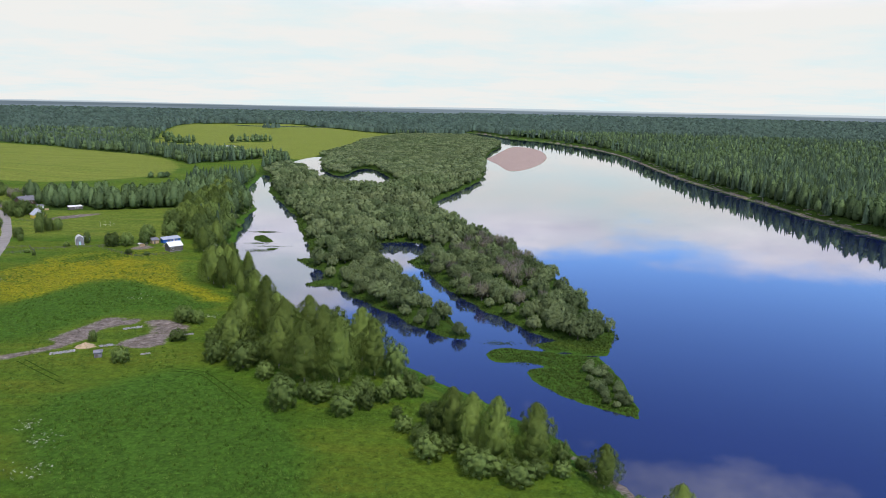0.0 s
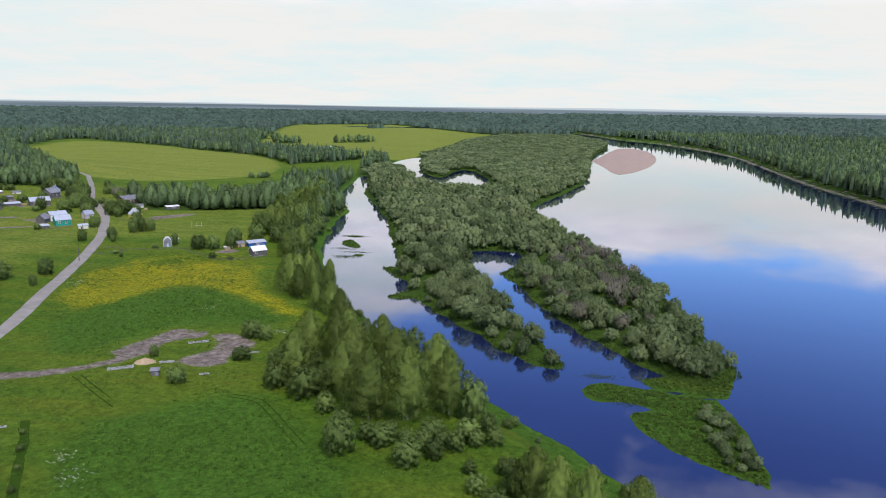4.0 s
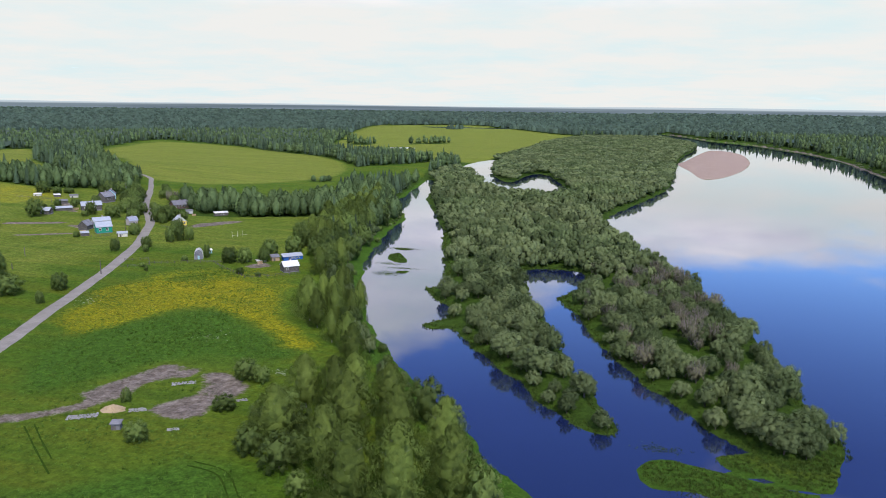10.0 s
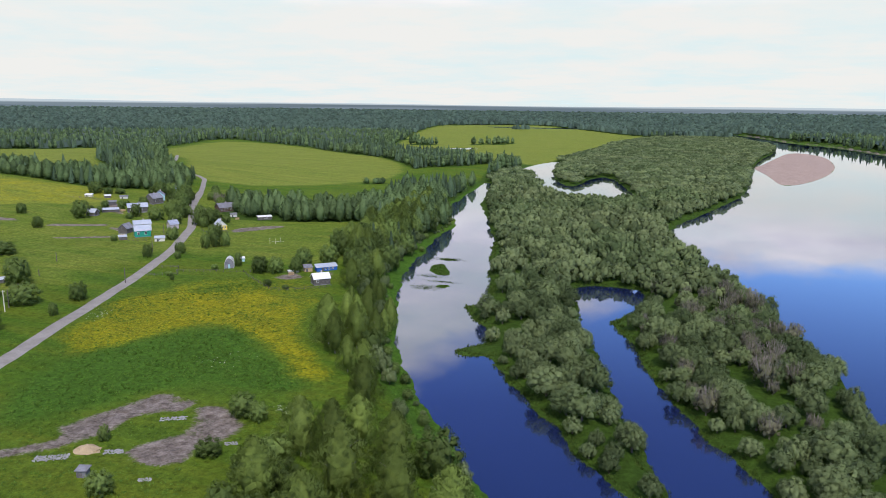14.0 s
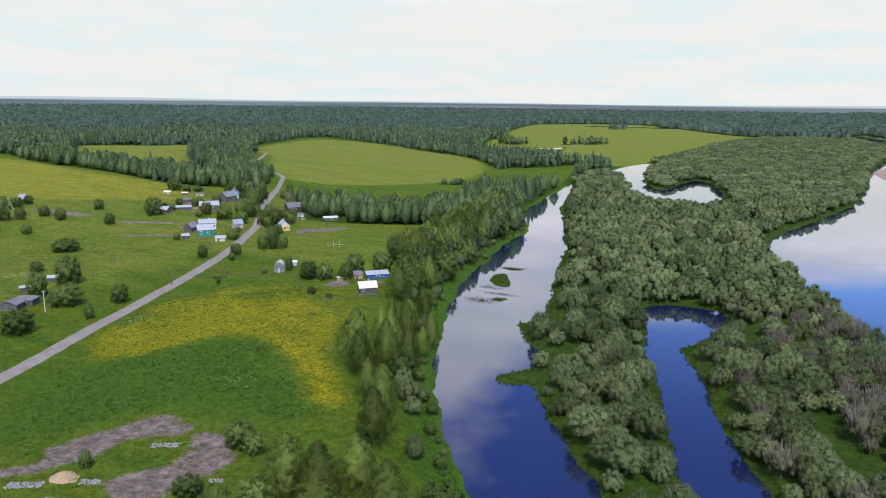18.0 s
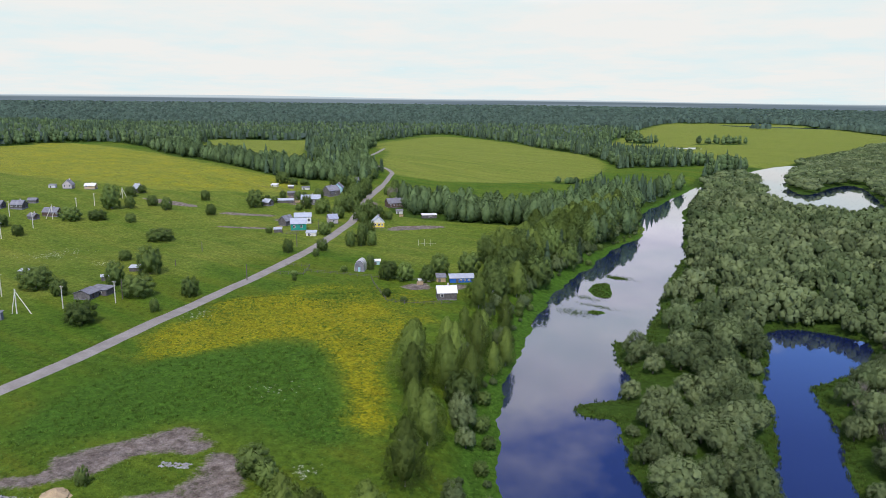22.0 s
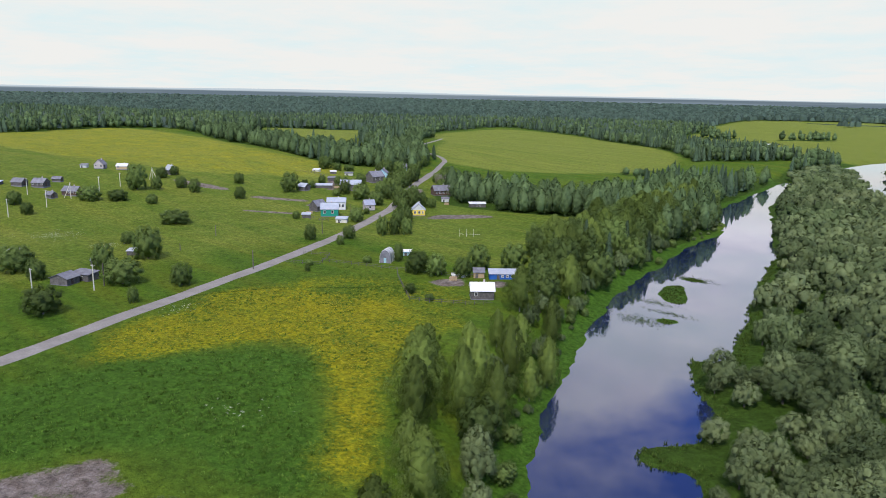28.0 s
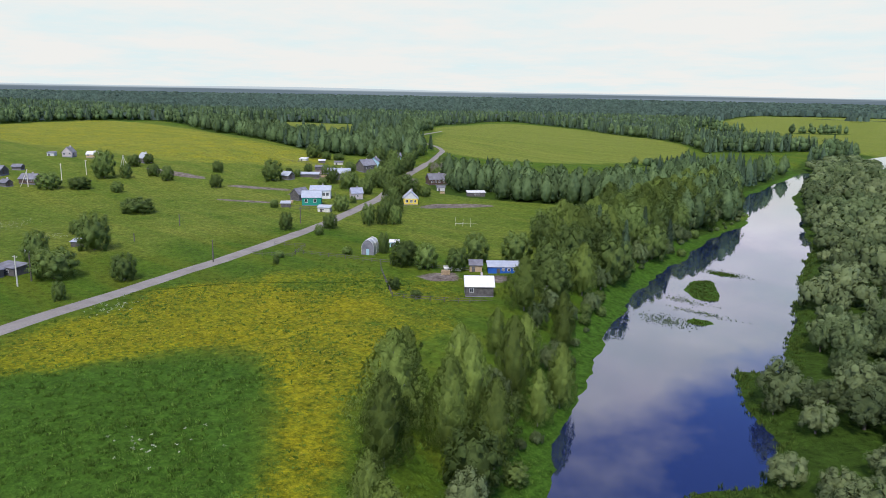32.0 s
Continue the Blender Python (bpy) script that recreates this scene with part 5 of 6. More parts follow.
house("grey_barn", -290, 407, V + 60, 7.0, 5.0, 2.6, 2.4, GREY_WOOD, GREY_SLATE, "weathered grey plank barn beside the teal house", "barn", chimney=False)
shed("yard_shed", -276, 390, V + 6, 3.8, 3.0, 1.8, 2.3, GREY_WOOD, PALE_METAL, "grey garden shed with a bluish roof")
shed("roadside_shed", -256, 395, V - 4, 5.0, 3.4, 2.0, 2.5, POST_WOOD, PALE_METAL, "pale plank shed by the road", openings=1)
house("hidden_house", -275, 427, V + 20, 5.0, 5.0, 2.8, 2.0, PINKISH, SILVER, "small house with a silvery roof half hidden by trees", windows=((0, 1.5, 0.8, 1.0),))
house("long_white_roofed_house", -337, 466, V + 4, 12, 8, 3.0, 2.2, GREY_WOOD, PALE_METAL, "long timber house with a wide pale metal roof", windows=((-4, 1.6, 0.9, 1.1), (-1.5, 1.6, 0.9, 1.1), (2, 1.6, 0.9, 1.1)))
shed("cart_shed", -349, 455, V + 4, 10, 4, 1.8, 2.5, GREY_WOOD, PALE_METAL, "low open cart shed with a pale roof", "shed")
house("yard_barn", -348, 440, V - 30, 5.6, 5.0, 2.0, 1.8, GREY_WOOD, PALE_METAL, "small weathered barn with a pale roof", "barn", chimney=False)
house("tall_house", -352, 498, V + 40, 9, 8, 3.6, 3.0, GREY_WOOD, GREY_SLATE, "tall grey timber house with slate roof among trees", windows=((-2, 2, 0.9, 1.1), (1, 2, 0.9, 1.1)))
house("blue_gabled_house", -357, 509, V - 5, 7, 7, 4.0, 2.8, LIGHT_BLUE, GREY_SLATE, "light blue gabled house among the trees", windows=((-1.5, 2, 0.9, 1.1), (1.5, 2, 0.9, 1.1)), gable_front=True)
shed("plot_shed", -368, 476, V, 5.0, 4.0, 2.0, 2.6, GREY_WOOD, GREY_SLATE, "grey shed at the end of the vegetable plot")
shed("hen_house", -381, 500, V, 5.4, 3.0, 1.6, 2.1, POST_WOOD, GREY_SLATE, "low pale hen house at the edge of the field", "shed")
shed("tool_shed", -390, 494, V + 8, 4.0, 3.0, 1.6, 2.1, GREY_WOOD, WHITE_METAL, "small white-roofed tool shed at the field edge")
shed("far_tool_shed", -402, 489, V - 20, 5.0, 2.4, 1.4, 1.9, POST_WOOD, WHITE_METAL, "low white tool shed at the field edge")
house("road_end_house", -376, 544, V + 10, 6, 6, 3.0, 2.4, LIGHT_BLUE, GREY_SLATE, "bluish house half hidden in trees by the road bend")
house("hill_house", -463, 371, V + 2, 5.60, 5.60, 2.40, 2.88, PINKISH, GREY_SLATE, "pale house with a steep grey slate gable at the field edge", windows=((-1.6, 1.6, 0.9, 1.1), (1.6, 1.6, 0.9, 1.1)), gable_front=True)
shed("hill_annex", -470, 364, V + 2, 4.00, 3.20, 1.84, 2.32, WHITE, GREY_SLATE, "white lean-to annex of the hill house", "annex")
house("new_white_house", -454, 381, V + 2, 6.48, 5.04, 1.87, 1.44, TAN_WOOD, WHITE_METAL, "new house with white roof and bare board walls", windows=((-2, 1.5, 1.0, 1.0),), gable_front=False)
house("grey_gable_house", -428, 399, V - 40, 5.61, 5.10, 2.55, 2.55, GREY_WOOD, SILVER, "grey gabled house with silvery sheet roof among trees")
house("log_house", -416, 322, V - 5, 6.66, 5.92, 2.07, 2.07, GREY_WOOD, GREY_SLATE, "old grey log house with white window frames", windows=((-2.5, 1.5, 0.8, 1.0), (0, 1.5, 0.8, 1.0), (2.5, 1.5, 0.8, 1.0)))
house("log_house_wing", -423, 314, V - 5, 5.92, 5.18, 1.92, 1.78, GREY_WOOD, GREY_SLATE, "long weathered wing of the old log house", "barn", chimney=False)
house("small_log_barn", -427, 334, V, 4.65, 3.38, 1.50, 1.05, GREY_WOOD, GREY_SLATE, "small dark log barn in the grass", "barn", chimney=False)
house("wide_log_house", -389, 328, V - 8, 7.92, 5.76, 2.02, 2.02, BROWN_WOOD, GREY_SLATE, "wide dark log house with grey roof behind bushes", windows=((0, 1.5, 0.8, 1.0), (2, 1.5, 0.8, 1.0), (4, 1.5, 0.8, 1.0)))
house("bath_house", -386, 317, V - 25, 4.40, 3.60, 1.60, 1.28, GREY_WOOD, GREY_SLATE, "small weathered bath house", "bath house", chimney=True)
shed("row_shed", -432, 306, V, 4.80, 2.88, 1.44, 1.92, GREY_WOOD, PALE_METAL, "grey plank shed with a bluish roof")
house("ruined_barn", -227, 268, V - 14, 6.0, 5.0, 1.9, 1.2, GREY_WOOD, GREY_SLATE, "sagging ruined barn of weathered grey boards", "barn", chimney=False, gable_front=True)
shed("ruined_barn_lean_to", -228, 274, V - 20, 7.0, 4.2, 2.2, 2.6, GREY_WOOD, GREY_SLATE, "ruined plank lean-to with a patched grey roof", openings=2)
shed("garden_hut", -245, 284, V + 20, 3.2, 2.6, 1.8, 2.0, GREY_WOOD, PALE_METAL, "little grey hut among bushes", "hut")
shed("bush_shed", -251, 299, V, 3.8, 3.0, 1.7, 2.1, GREY_WOOD, PALE_METAL, "half hidden shed with a pale roof among bushes")
shed("grass_shed", -278, 269, V, 3.7, 3.0, 1.6, 1.9, GREY_WOOD, PALE_METAL, "low dark shed sunk in tall grass")
shed("bee_box", -98.2, 196, 20, 1.9, 1.6, 1.6, 1.8, GREY_SLATE, GREY_SLATE, "small blue-grey metal site box standing in grass", "box")
shed("meter_kiosk", -222, 239, V, 1.5, 1.3, 2.6, 2.8, GREY_SLATE, GREY_SLATE, "tall narrow grey transformer kiosk in grass", "kiosk")
shed("bank_hut", -122, 362, V - 10, 2.6, 2.2, 1.7, 2.0, WHITE, WHITE_METAL, "tiny white hut at the edge of the bank trees", "hut")


def rod(parent, name, foot, tip, r0, r1, material, label=""):
    foot, tip = Vector(foot), Vector(tip)
    bm = bmesh.new()
    bmesh.ops.create_cone(bm, cap_ends=True, segments=7, radius1=r0, radius2=r1, depth=(tip - foot).length)
    turn = (tip - foot).to_track_quat("Z", "Y").to_matrix().to_4x4()
    bmesh.ops.transform(bm, matrix=Matrix.Translation((foot + tip) / 2) @ turn, verts=bm.verts)
    return part(name, bm, material, parent, label)


def pole(x, y, h, braces=(), cross=True, dark=False, turn=0):
    base = new("utility_pole", None)
    base.matrix_world = pose(x, y, height(x, y), 0, 0, turn)
    tagged(base, "dark wooden lamp pole beside the road" if dark else "pale concrete utility pole standing in grass", "utility pole", "village utility poles")
    m = BARK if dark else POST_WOOD
    rod(base, "post", (0, 0, -0.4), (0, 0, h), 0.2, 0.14, m)
    for bx, by in braces:
        rod(base, "brace", (bx, by, -0.3), (0, 0, h * 0.93), 0.14, 0.11, m)
    if cross:
        arm = part("crossarm", box((1.5, 0.09, 0.10), (0, 0.1, h - 0.35), 0.01), m, base)
        for k in (-0.65, 0.0, 0.65):
            rod(arm, "insulator", (k, 0.1, h - 0.30), (k, 0.1, h - 0.10), 0.05, 0.03, WHITE)
    return base


POLES = [(-351, 288, 8), (-365, 308, 8), (-308, 263, 9), (-250, 250, 8.2), (-220, 257, 7.6), (-213, 271, 7.6), (-220, 236, 6.5), (-391, 342, 8), (-401, 357, 7.5), (-398, 310, 8.5), (-357, 276, 8)]
for x, y, h in POLES:
    pole(x, y, h, turn=lattice(x, y, 3) * 60)
pole(-278, 256, 8.5, [(-3.4, -2.2)])
pole(-225, 245, 8.1, [(3.6, 3.0), (-1.2, -1.0)])
pole(-380, 324, 8, [(-2.8, -2.4)])
pole(-414, 381, 7, [(2.2, 1.8), (-1.5, -1.2)])
pole(-216, 275, 6.8, cross=False, dark=True)
for x, y, h in ((-263, 337, 4.3), (-247, 314, 2.6), (-205, 318, 6.5), (-240, 372, 6.5), (-262, 405, 6.5), (-292, 445, 6.5)):
    pole(x, y, h, cross=False, dark=True)


def fence(name, corners, label, gap=3.0, rails=2, tall=1.2, material=None):
    base = new(name, None)
    x0, y0 = corners[0]
    base.matrix_world = pose(x0, y0, 0)
    tagged(base, label, "fence")
    material = material or GREY_WOOD
    for (ax, ay), (bx, by) in zip(corners, corners[1:]):
        n = max(1, round(math.hypot(bx - ax, by - ay) / gap))
        spots = [(ax + (bx - ax) * k / n, ay + (by - ay) * k / n) for k in range(n + 1)]
        for x, y in spots[:-1]:
            part("post", box((0.12, 0.12, tall + 0.4), (x - x0, y - y0, height(x, y) + tall / 2 - 0.2)), material, base)
        for (px, py), (qx, qy) in zip(spots, spots[1:]):
            for r in range(rails):
                z = tall * (0.45 + 0.45 * r)
                a, b = Vector((px - x0, py - y0, height(px, py) + z)), Vector((qx - x0, qy - y0, height(qx, qy) + z))
                rod(base, "rail", a, b, 0.045, 0.045, material)
    return base


fence("garden_fence", [(-173, 352), (-166, 346), (-145, 331), (-139, 333), (-131, 339), (-126, 345)], "dark weathered rail fence round the small garden")
fence("back_fence", [(-200, 342), (-173, 352), (-165, 356), (-156, 360), (-150, 364)], "weathered rail fence behind the garden")
fence("yard_fence", [(-262, 392), (-270, 388), (-282, 394)], "grey plank fence before the teal house", 2.5, 3)
for k in range(3):
    x, y = -199 + 2.0 * k, 411 + 2.0 * k
    st = new("drying_rack", None)
    st.matrix_world = pose(x, y, height(x, y))
    tagged(st, "pale wooden hay drying poles in the meadow", "drying rack", "hay poles")
    rod(st, "pole", (0, 0, -0.2), (0, 0, 3.2), 0.06, 0.04, POST_WOOD)
    rod(st, "crossbar", (0, 0, 1.0), (1.9, 1.9, 1.0), 0.04, 0.04, POST_WOOD)


# ---- bare soil: sand pile, slab, rubble ----
def heap(name, x, y, r, h, material, label, category, long=1.0, turn=0.0):
    local = np.random.default_rng(int(abs(x * 7 + y)))
    n, m = 7, 14
    v, f = [(0, 0, h)], []
    for i in range(1, n):
        t = i / (n - 1)
        for j in range(m):
            a = 2 * math.pi * j / m
            q = r * t * (1 + 0.18 * local.uniform(-1, 1))
            v.append((q * math.cos(a) * long, q * math.sin(a), h * (1 - t) ** 1.2 * local.uniform(0.8, 1.1) - 0.12 * t))
    f += [(0, 1 + j, 1 + (j + 1) % m) for j in range(m)]
    f += [(1 + i * m + j, 1 + (i + 1) * m + j, 1 + (i + 1) * m + (j + 1) % m, 1 + i * m + (j + 1) % m) for i in range(n - 2) for j in range(m)]
    ob = shape(name, v, f, material)
    ob.matrix_world = pose(x, y, height(x, y) + 0.05, 0, 0, turn)
    return tagged(ob, label, category)


heap("sand_mound", -106, 204.5, 2.6, 1.3, SAND_PILE, "mound of pale yellow sand beside the dirt track", "sand", 1.2)


def rubble(name, x, y, w, d, n, label):
    local = np.random.default_rng(n)
    parts = []
    for k in range(2 * n):
        s = local.uniform(0.08, 0.32)
        px, py = local.uniform(-w / 2, w / 2), local.uniform(-d / 2, d / 2)
        q = blob(local, (px, py, s * 0.25), s, 0.55, 3, 5, 0.4)
        parts.append(q)
    v, f = gather(parts)
    ob = mesh_object(name, v, f, RUBBLE)
    ob.matrix_world = pose(x, y, height(x, y), 0, 0, 32)
    return tagged(ob, label, "rubble")


rubble("broken_slab", -110, 199, 6.5, 2.4, 90, "long pile of broken white concrete in the grass")
rubble("rubble_pile", -100.5, 206, 4.0, 2.0, 45, "small heap of pale rubble beside the sand")
rubble("rubble_patch", -100, 223.5, 6.0, 1.8, 55, "scattered pale rubble between the dirt patches")
rubble("rubble_bit", -86, 199, 2.4, 1.2, 20, "few pale stones at the edge of the dirt")
rubble("rubble_edge", -80, 218, 2.6, 1.4, 20, "few pale stones at the edge of the dirt")
for x, y, h, w in ((-166, 354, 8, 1.05), (-160, 357, 7.5, 1.0), (-153, 362, 7, 0.95), (-182, 361, 7, 0.55), (-156, 373, 9, 1.0), (-147, 381, 10, 1.0), (-170, 360, 6, 1.0), (-136, 381, 10, 0.9)):
    tree("alder", x, y, h, w, "leafy green tree behind the garden sheds", "trees of the garden")
for x, y, h, w in ((-150, 336, 3.2, 1.2), (-188, 352, 2.6, 1.4), (-141, 335, 2, 1.6), (-198, 335, 2.2, 1.5), (-192, 330, 2.6, 0.8), (-285, 440, 8, 1.0), (-330, 505, 9, 1.0), (-340, 520, 9, 1.0), (-318, 478, 9, 1.0), (-326, 490, 9, 0.9),
                   (-310, 466, 8, 1.1), (-345, 480, 8, 1.0), (-360, 540, 9, 1.0), (-372, 520, 8, 1.1), (-283, 462, 8, 1.0), (-276, 452, 7, 1.0), (-268, 446, 7, 1.0), (-262, 438, 7, 0.9), (-325, 452, 9, 0.9), (-334, 543, 8, 1.0), (-345, 556, 8, 0.9),
                   (-307, 513, 7, 1.2), (-322, 530, 6, 1.2), (-392, 360, 8, 0.8), (-400, 505, 6, 1.2), (-360, 462, 6, 0.9), (-357, 447, 5, 1.0)):
    tree("alder", x, y, h, w, "leafy green tree between the village houses", "trees of the village")


# ---- wheel ruts and a footpath pressed into the grass ----
def rut(points, wide=1.0, name="wheel_rut", label="dark narrow track pressed into the meadow grass", group="wheel ruts"):
    way = smooth(points, 10, False)
    d = np.gradient(way, axis=0)
    across = np.stack([d[:, 1], -d[:, 0]], 1) / np.hypot(*d.T)[:, None]
    v = []
    for k, (p, c) in enumerate(zip(way, across)):
        half = wide * (0.10 + 0.16 * vnoise(np.array(k * 0.6), np.array(0.5), 4))
        for e in (-half, 0, half):
            q = p + c * e
            v.append((q[0], q[1], height(q[0], q[1]) + (0.06 if e else 0.045)))
    f = [(3 * k + j, 3 * k + 3 + j, 3 * k + 4 + j, 3 * k + 1 + j) for k in range(len(way) - 1) for j in (0, 1)]
    tagged(mesh_object(name, v, f, RUT, True), label, "track" if group else "ditch", group, kind="structure")


# the third line is a footpath, drawn with the same ribbon as the ruts
for points in ([(-118.8, 191.2), (-110.1, 184.7), (-102.5, 179.2), (-97.4, 175.6)], [(-117.4, 192.6), (-109.0, 186.1), (-101.5, 180.7)],
               [(-191, 284), (-186, 298), (-179, 313), (-170, 323), (-163, 331), (-158, 340)], [(-73.4, 185.9), (-65.6, 184.3), (-59.3, 178.0), (-53.6, 171.1), (-47.3, 163.7)], [(-72.8, 187.6), (-64.6, 185.9), (-58.0, 179.3), (-52.3, 172.4), (-46.0, 165.0)]):
    rut(points)
rut([(-112, 165), (-106, 157), (-100, 148), (-94, 139), (-86, 127), (-78, 114)], 5.0, "ditch", "dark overgrown ditch running through the meadow", "")
rubble("ditch_stones", -115, 161, 2.4, 0.9, 16, "few pale stones at the end of the ditch")
for x, y, h in ((-108, 159, 1.3), (-103, 152, 1.6), (-98, 145, 1.2), (-93, 137, 1.5), (-89, 131, 1.3)):
    tree("alder", x, y, h, 1.3, "low dark bush growing in the overgrown ditch", "bushes of the ditch")


# ---- weeds, flowers and sedge ----
def tuft(rng, n=11, flat=0.55):
    """A low clump of broad upright blades."""
    v, f = [], []
    for k in range(n):
        a, r = rng.uniform(0, 6.28), 0.42 * math.sqrt(rng.uniform(0.0, 1.0))
        b, w = rng.uniform(0, 6.28), rng.uniform(0.07, 0.16)
        x, y, i = r * math.cos(a), r * math.sin(a), len(v)
        v += [(x - w * math.sin(b), y + w * math.cos(b), 0), (x + w * math.sin(b), y - w * math.cos(b), 0.05),
              (x + flat * 0.4 * math.cos(b + 0.4), y + flat * 0.4 * math.sin(b + 0.4), rng.uniform(0.35, 1.0) * (1.1 - r))]
        f.append((i, i + 1, i + 2))
    return np.array(v), np.array(f)


def umbel(rng):
    v, f = [], []
    for k in range(6):
        x, y, z, s = rng.uniform(-0.4, 0.4), rng.uniform(-0.4, 0.4), rng.uniform(0.75, 1.0), rng.uniform(0.08, 0.16)
        i = len(v)
        v += [(x - s, y - s, z), (x + s, y - s * 0.6, z + 0.02), (x + s * 0.7, y + s, z), (x - s, y + s * 0.7, z + 0.02)]
        f += [(i, i + 1, i + 2), (i, i + 2, i + 3)]
    return np.array(v), np.array(f)


TUFTS = [tuft(rng) for _ in range(6)]
UMBELS = [umbel(rng) for _ in range(5)]
sx, sy = rng.uniform(-190, 60, 72000), rng.uniform(95, 345, 72000)
dd = shore(sx, sy)
tall = masks_of(TALLS, sx, sy, 10)
thick = fbm(sx / 16, sy / 16, 41) + 0.12 * tall + 0.2 * step(18, 4, dd)
road_d = np.min(np.hypot(sx[:, None] - line[None, ::2, 0], sy[:, None] - line[None, ::2, 1]), axis=1)
keep = (dd > 1.5) & (signed(TONGUE, sx, sy) < -8) & (road_d > 4.5) & (masks_of(DIRTS, sx, sy, 1.5) < 0.3) & (thick + rng.uniform(-0.2, 0.2, sx.size) > 0.46) & (sx < 60)
rows = [(x, y, 0.7 + 0.9 * lattice(x, y, 3) ** 2, (0.30 + 0.55 * lattice(x, y, 4) ** 2) * (0.8 + 0.5 * t)) for x, y, t in zip(sx[keep], sy[keep], tall[keep])][:30000]
joined("tall_grass", TUFTS, rows, WEED, "tall green grass and weeds of the meadow", "grass")
sx, sy = rng.uniform(-200, -75, 30000), rng.uniform(245, 355, 30000)
m = masks_of(YELLOWS[:1], sx, sy, 9)
keep = (m * 0.8 + fbm(sx / 12, sy / 12, 51) * 0.9 + rng.uniform(-0.25, 0.25, sx.size) > 1.12)
joined("buttercups", UMBELS, [(x, y, 0.5, 0.3 + 0.2 * lattice(x, y, 4)) for x, y in zip(sx[keep], sy[keep])][:12000], BUTTERCUP, "bright yellow buttercups scattered over the meadow", "flowers")
rows = []
for x, y, r, n in ((-302, 290, 9, 130), (-270, 297, 5, 50), (-92, 150, 3, 14), (-85, 143, 4, 16), (-80, 130, 4, 14), (-179, 280, 5, 22), (-112, 258, 6, 12), (-78, 236, 3, 14)):
    rows += [(x + rng.normal(0, r * 0.5), y + rng.normal(0, r * 0.6), 0.55, 0.8) for _ in range(n * 2)]
joined("cow_parsley", UMBELS, rows, BLOSSOM, "white flowering cow parsley in the tall grass", "flowers")
rows = []
for s in SPITS:
    x0, y0, x1, y1 = *s.min(0), *s.max(0)
    n = int((x1 - x0) * (y1 - y0) * 1.6)
    px, py = rng.uniform(x0, x1, n), rng.uniform(y0, y1, n)
    ok = signed(s, px, py) > 0.6
    rows += [(x, y, 1.0, 0.5 + 0.4 * lattice(x, y, 4)) for x, y in zip(px[ok], py[ok])]
px, py = rng.uniform(-120, 70, 40000), rng.uniform(225, 520, 40000)
dd = shore(px, py)
ok = (dd > -0.6) & (dd < 3.0) & (signed(TONGUE, px, py) > -4)
rows += [(x, y, 1.1, 0.7 + 0.6 * lattice(x, y, 4)) for x, y in zip(px[ok], py[ok])]
for x, y, a, b, n in ((-99, 379, 7, 4, 130), (-110, 436, 8, 3, 150), (-104, 399, 7, 3, 60), (-96, 391, 8, 2, 60), (20, 232, 5, 2, 60), (28, 214, 7, 3, 90)):
    rows += [(x + rng.normal(0, a * 0.5), y + rng.normal(0, b * 0.5), 0.45, 0.5) for _ in range(n * 3)]
joined("sedge", TUFTS, rows, SEDGE, "green sedge growing on the wet spits and shores", "sedge", -0.05)
# low willows on the wet spit
for k in range(26):
    x, y = 47 + 3.2 * math.sin(k * 2.4) + (k % 5) * 0.6, 180 + k * 1.25
    if signed(SPITS[0], np.array([x]), np.array([y]))[0] > 1.2:
        tree("willow", x, y, 2.0 + 1.4 * lattice(x, y, 4), 1.4, "low young willow bush on the sedge spit", "bushes of the spit")


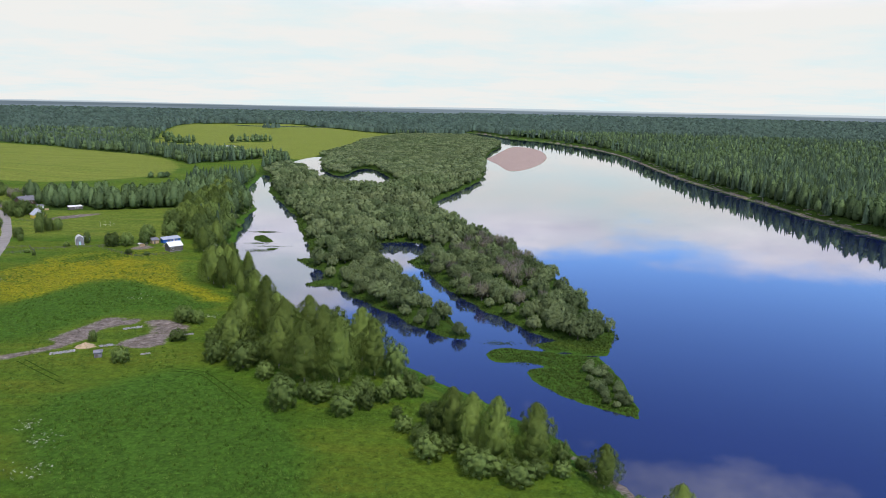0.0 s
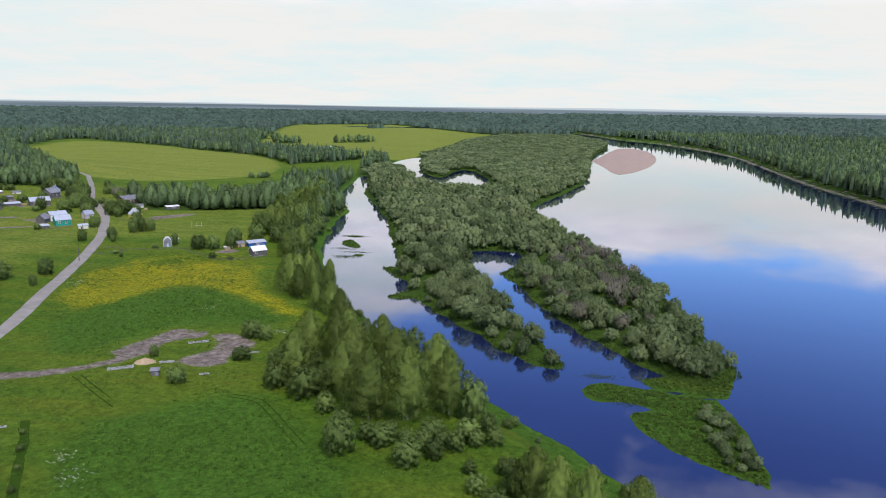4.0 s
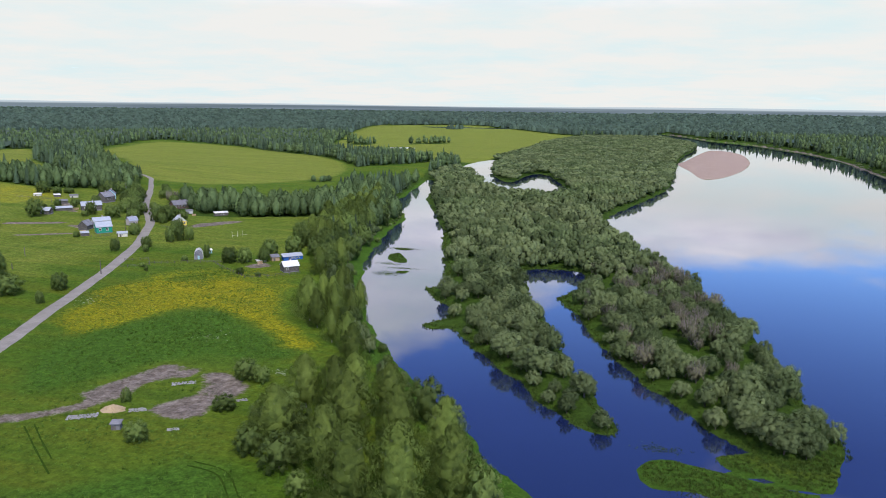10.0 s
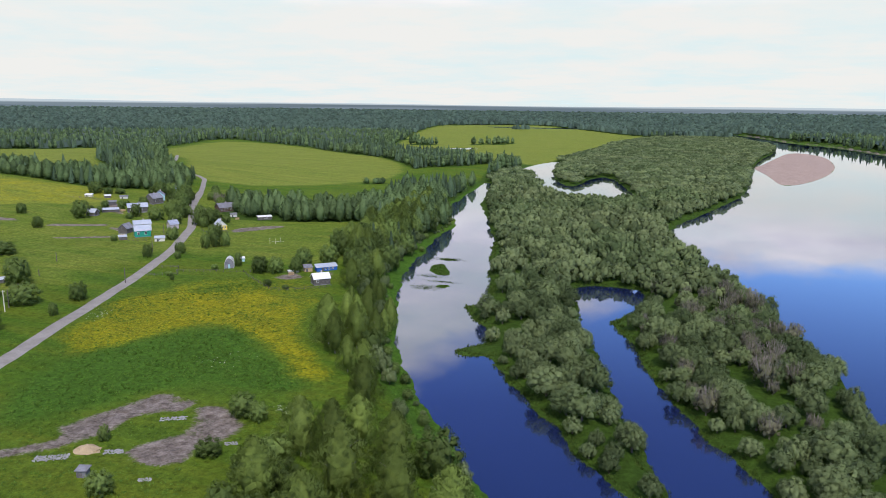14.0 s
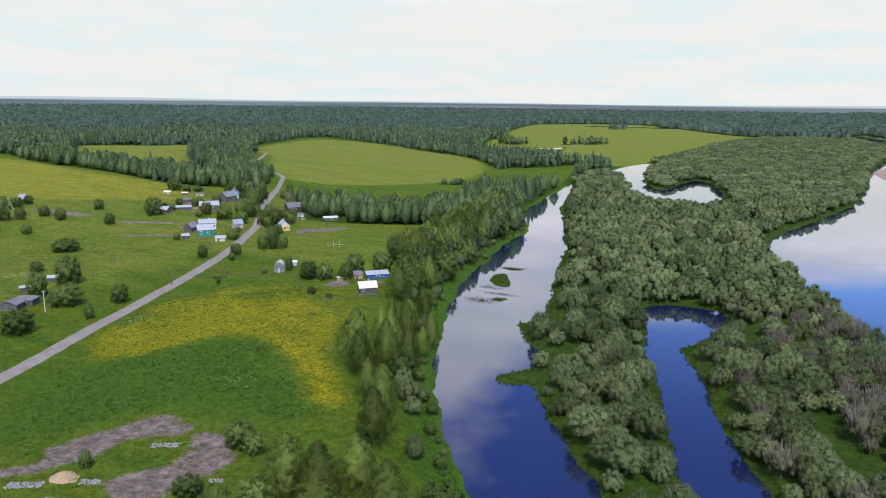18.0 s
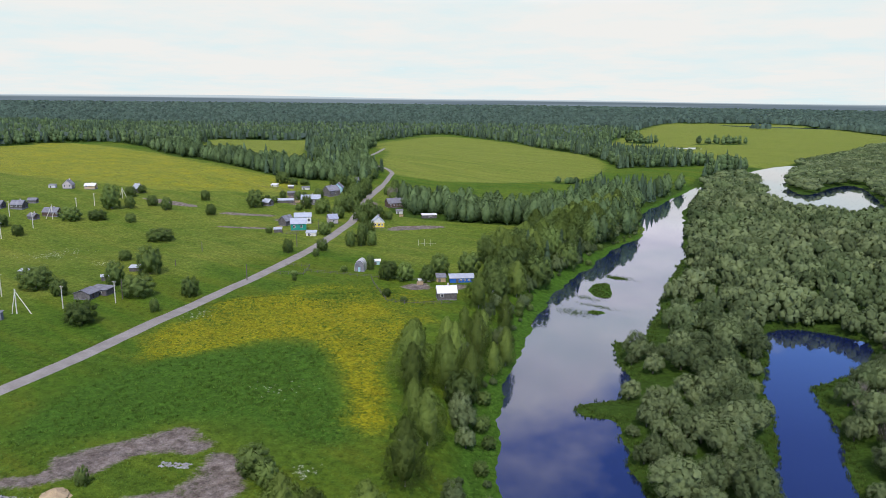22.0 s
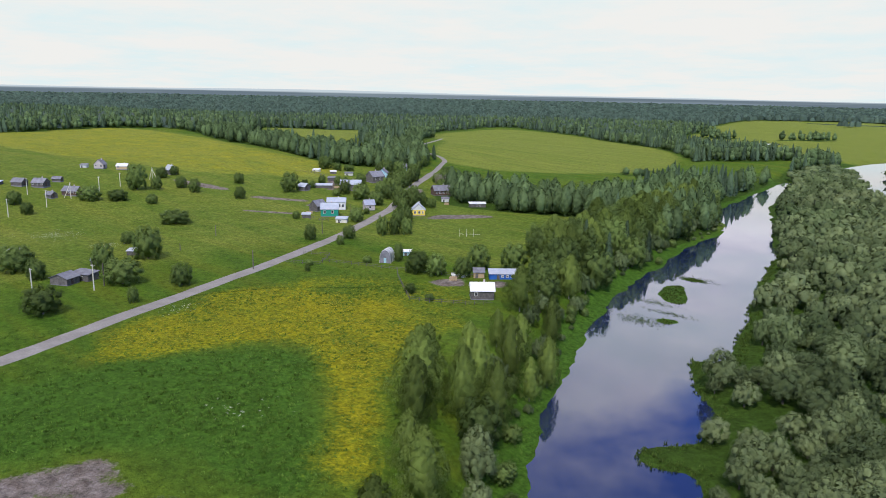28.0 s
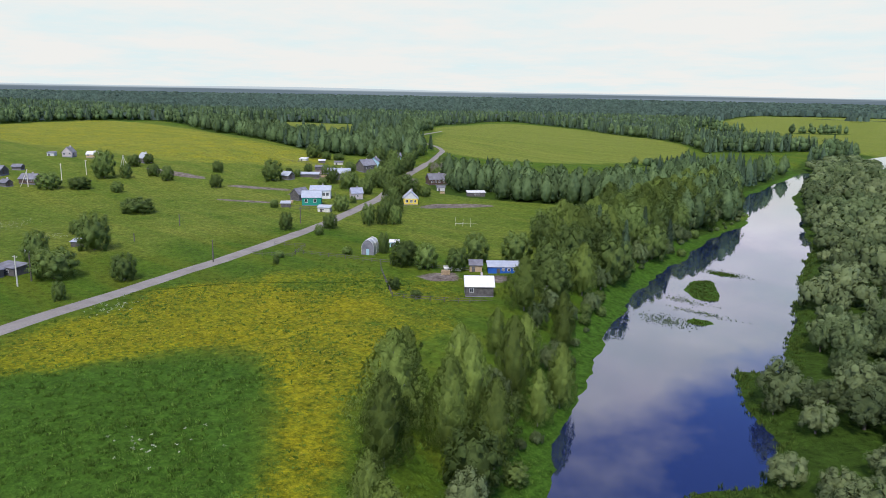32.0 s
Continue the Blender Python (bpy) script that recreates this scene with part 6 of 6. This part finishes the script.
# ---- fallen trunks under the far bank ----
def driftwood(x, y, length, turn, tilt):
    base = new("fallen_trunk", None)
    base.matrix_world = pose(x, y, max(height(x, y), 0.0) + 0.35, 0, tilt, turn)
    tagged(base, "pale weathered fallen trunk lying on the dark earth bank", "driftwood", "fallen trunks of the far bank")
    rod(base, "trunk", (-length / 2, 0, 0), (length / 2, 0, 0.2), 0.28, 0.14, DEAD_WOOD)
    for k in range(3):
        q = length * (-0.35 + 0.3 * k)
        s = 1 if k % 2 else -1
        rod(base, "branch", (q, 0, 0.05), (q + 0.6, s * 0.9, 0.7), 0.08, 0.03, DEAD_WOOD)


local = np.random.default_rng(31)
for k in range(70):
    y = 470 + 10.5 * k + local.uniform(-4, 4)
    x = float(np.interp(y, FAR_Y, FAR_X)) + local.uniform(2.0, 9.0)
    driftwood(x, y, local.uniform(5, 11), local.uniform(-50, 130), local.uniform(-14, 14))


# ---- yards: woodpiles, beds and fences between the houses ----
def woodpile(x, y, turn, w):
    base = new("woodpile", None)
    base.matrix_world = pose(x, y, height(x, y) - 0.05, 0, 0, turn)
    tagged(base, "stacked pale firewood beside a village shed", "woodpile", "woodpiles of the yards")
    for row in range(4):
        for k in range(int(w / 0.34)):
            rod(base, "log", (-w / 2 + 0.34 * k + 0.17 * (row % 2), -0.5, 0.2 + 0.3 * row), (-w / 2 + 0.34 * k + 0.17 * (row % 2), 0.5, 0.2 + 0.3 * row), 0.16, 0.16, TAN_WOOD)


for x, y, turn, w in ((-283, 397, 50, 3.4), (-301, 474, 20, 3.0), (-345, 462, 47, 3.4), (-262, 470, 44, 2.7), (-152, 357, 46, 2.7)):
    woodpile(x, y, turn, w)
for name, corners, label in (
        ("road_fence", [(-214, 344), (-205, 349), (-196, 338), (-206, 331)], "weathered rail fence round a small plot beside the road"),
        ("yellow_house_fence", [(-256, 428), (-246, 422), (-236, 430), (-226, 440)], "grey rail fence before the yellow house"),
        ("upper_yard_fence", [(-372, 470), (-384, 482), (-398, 482), (-408, 476)], "weathered fence at the edge of the upper yards")):
    fence(name, corners, label, 3.4)
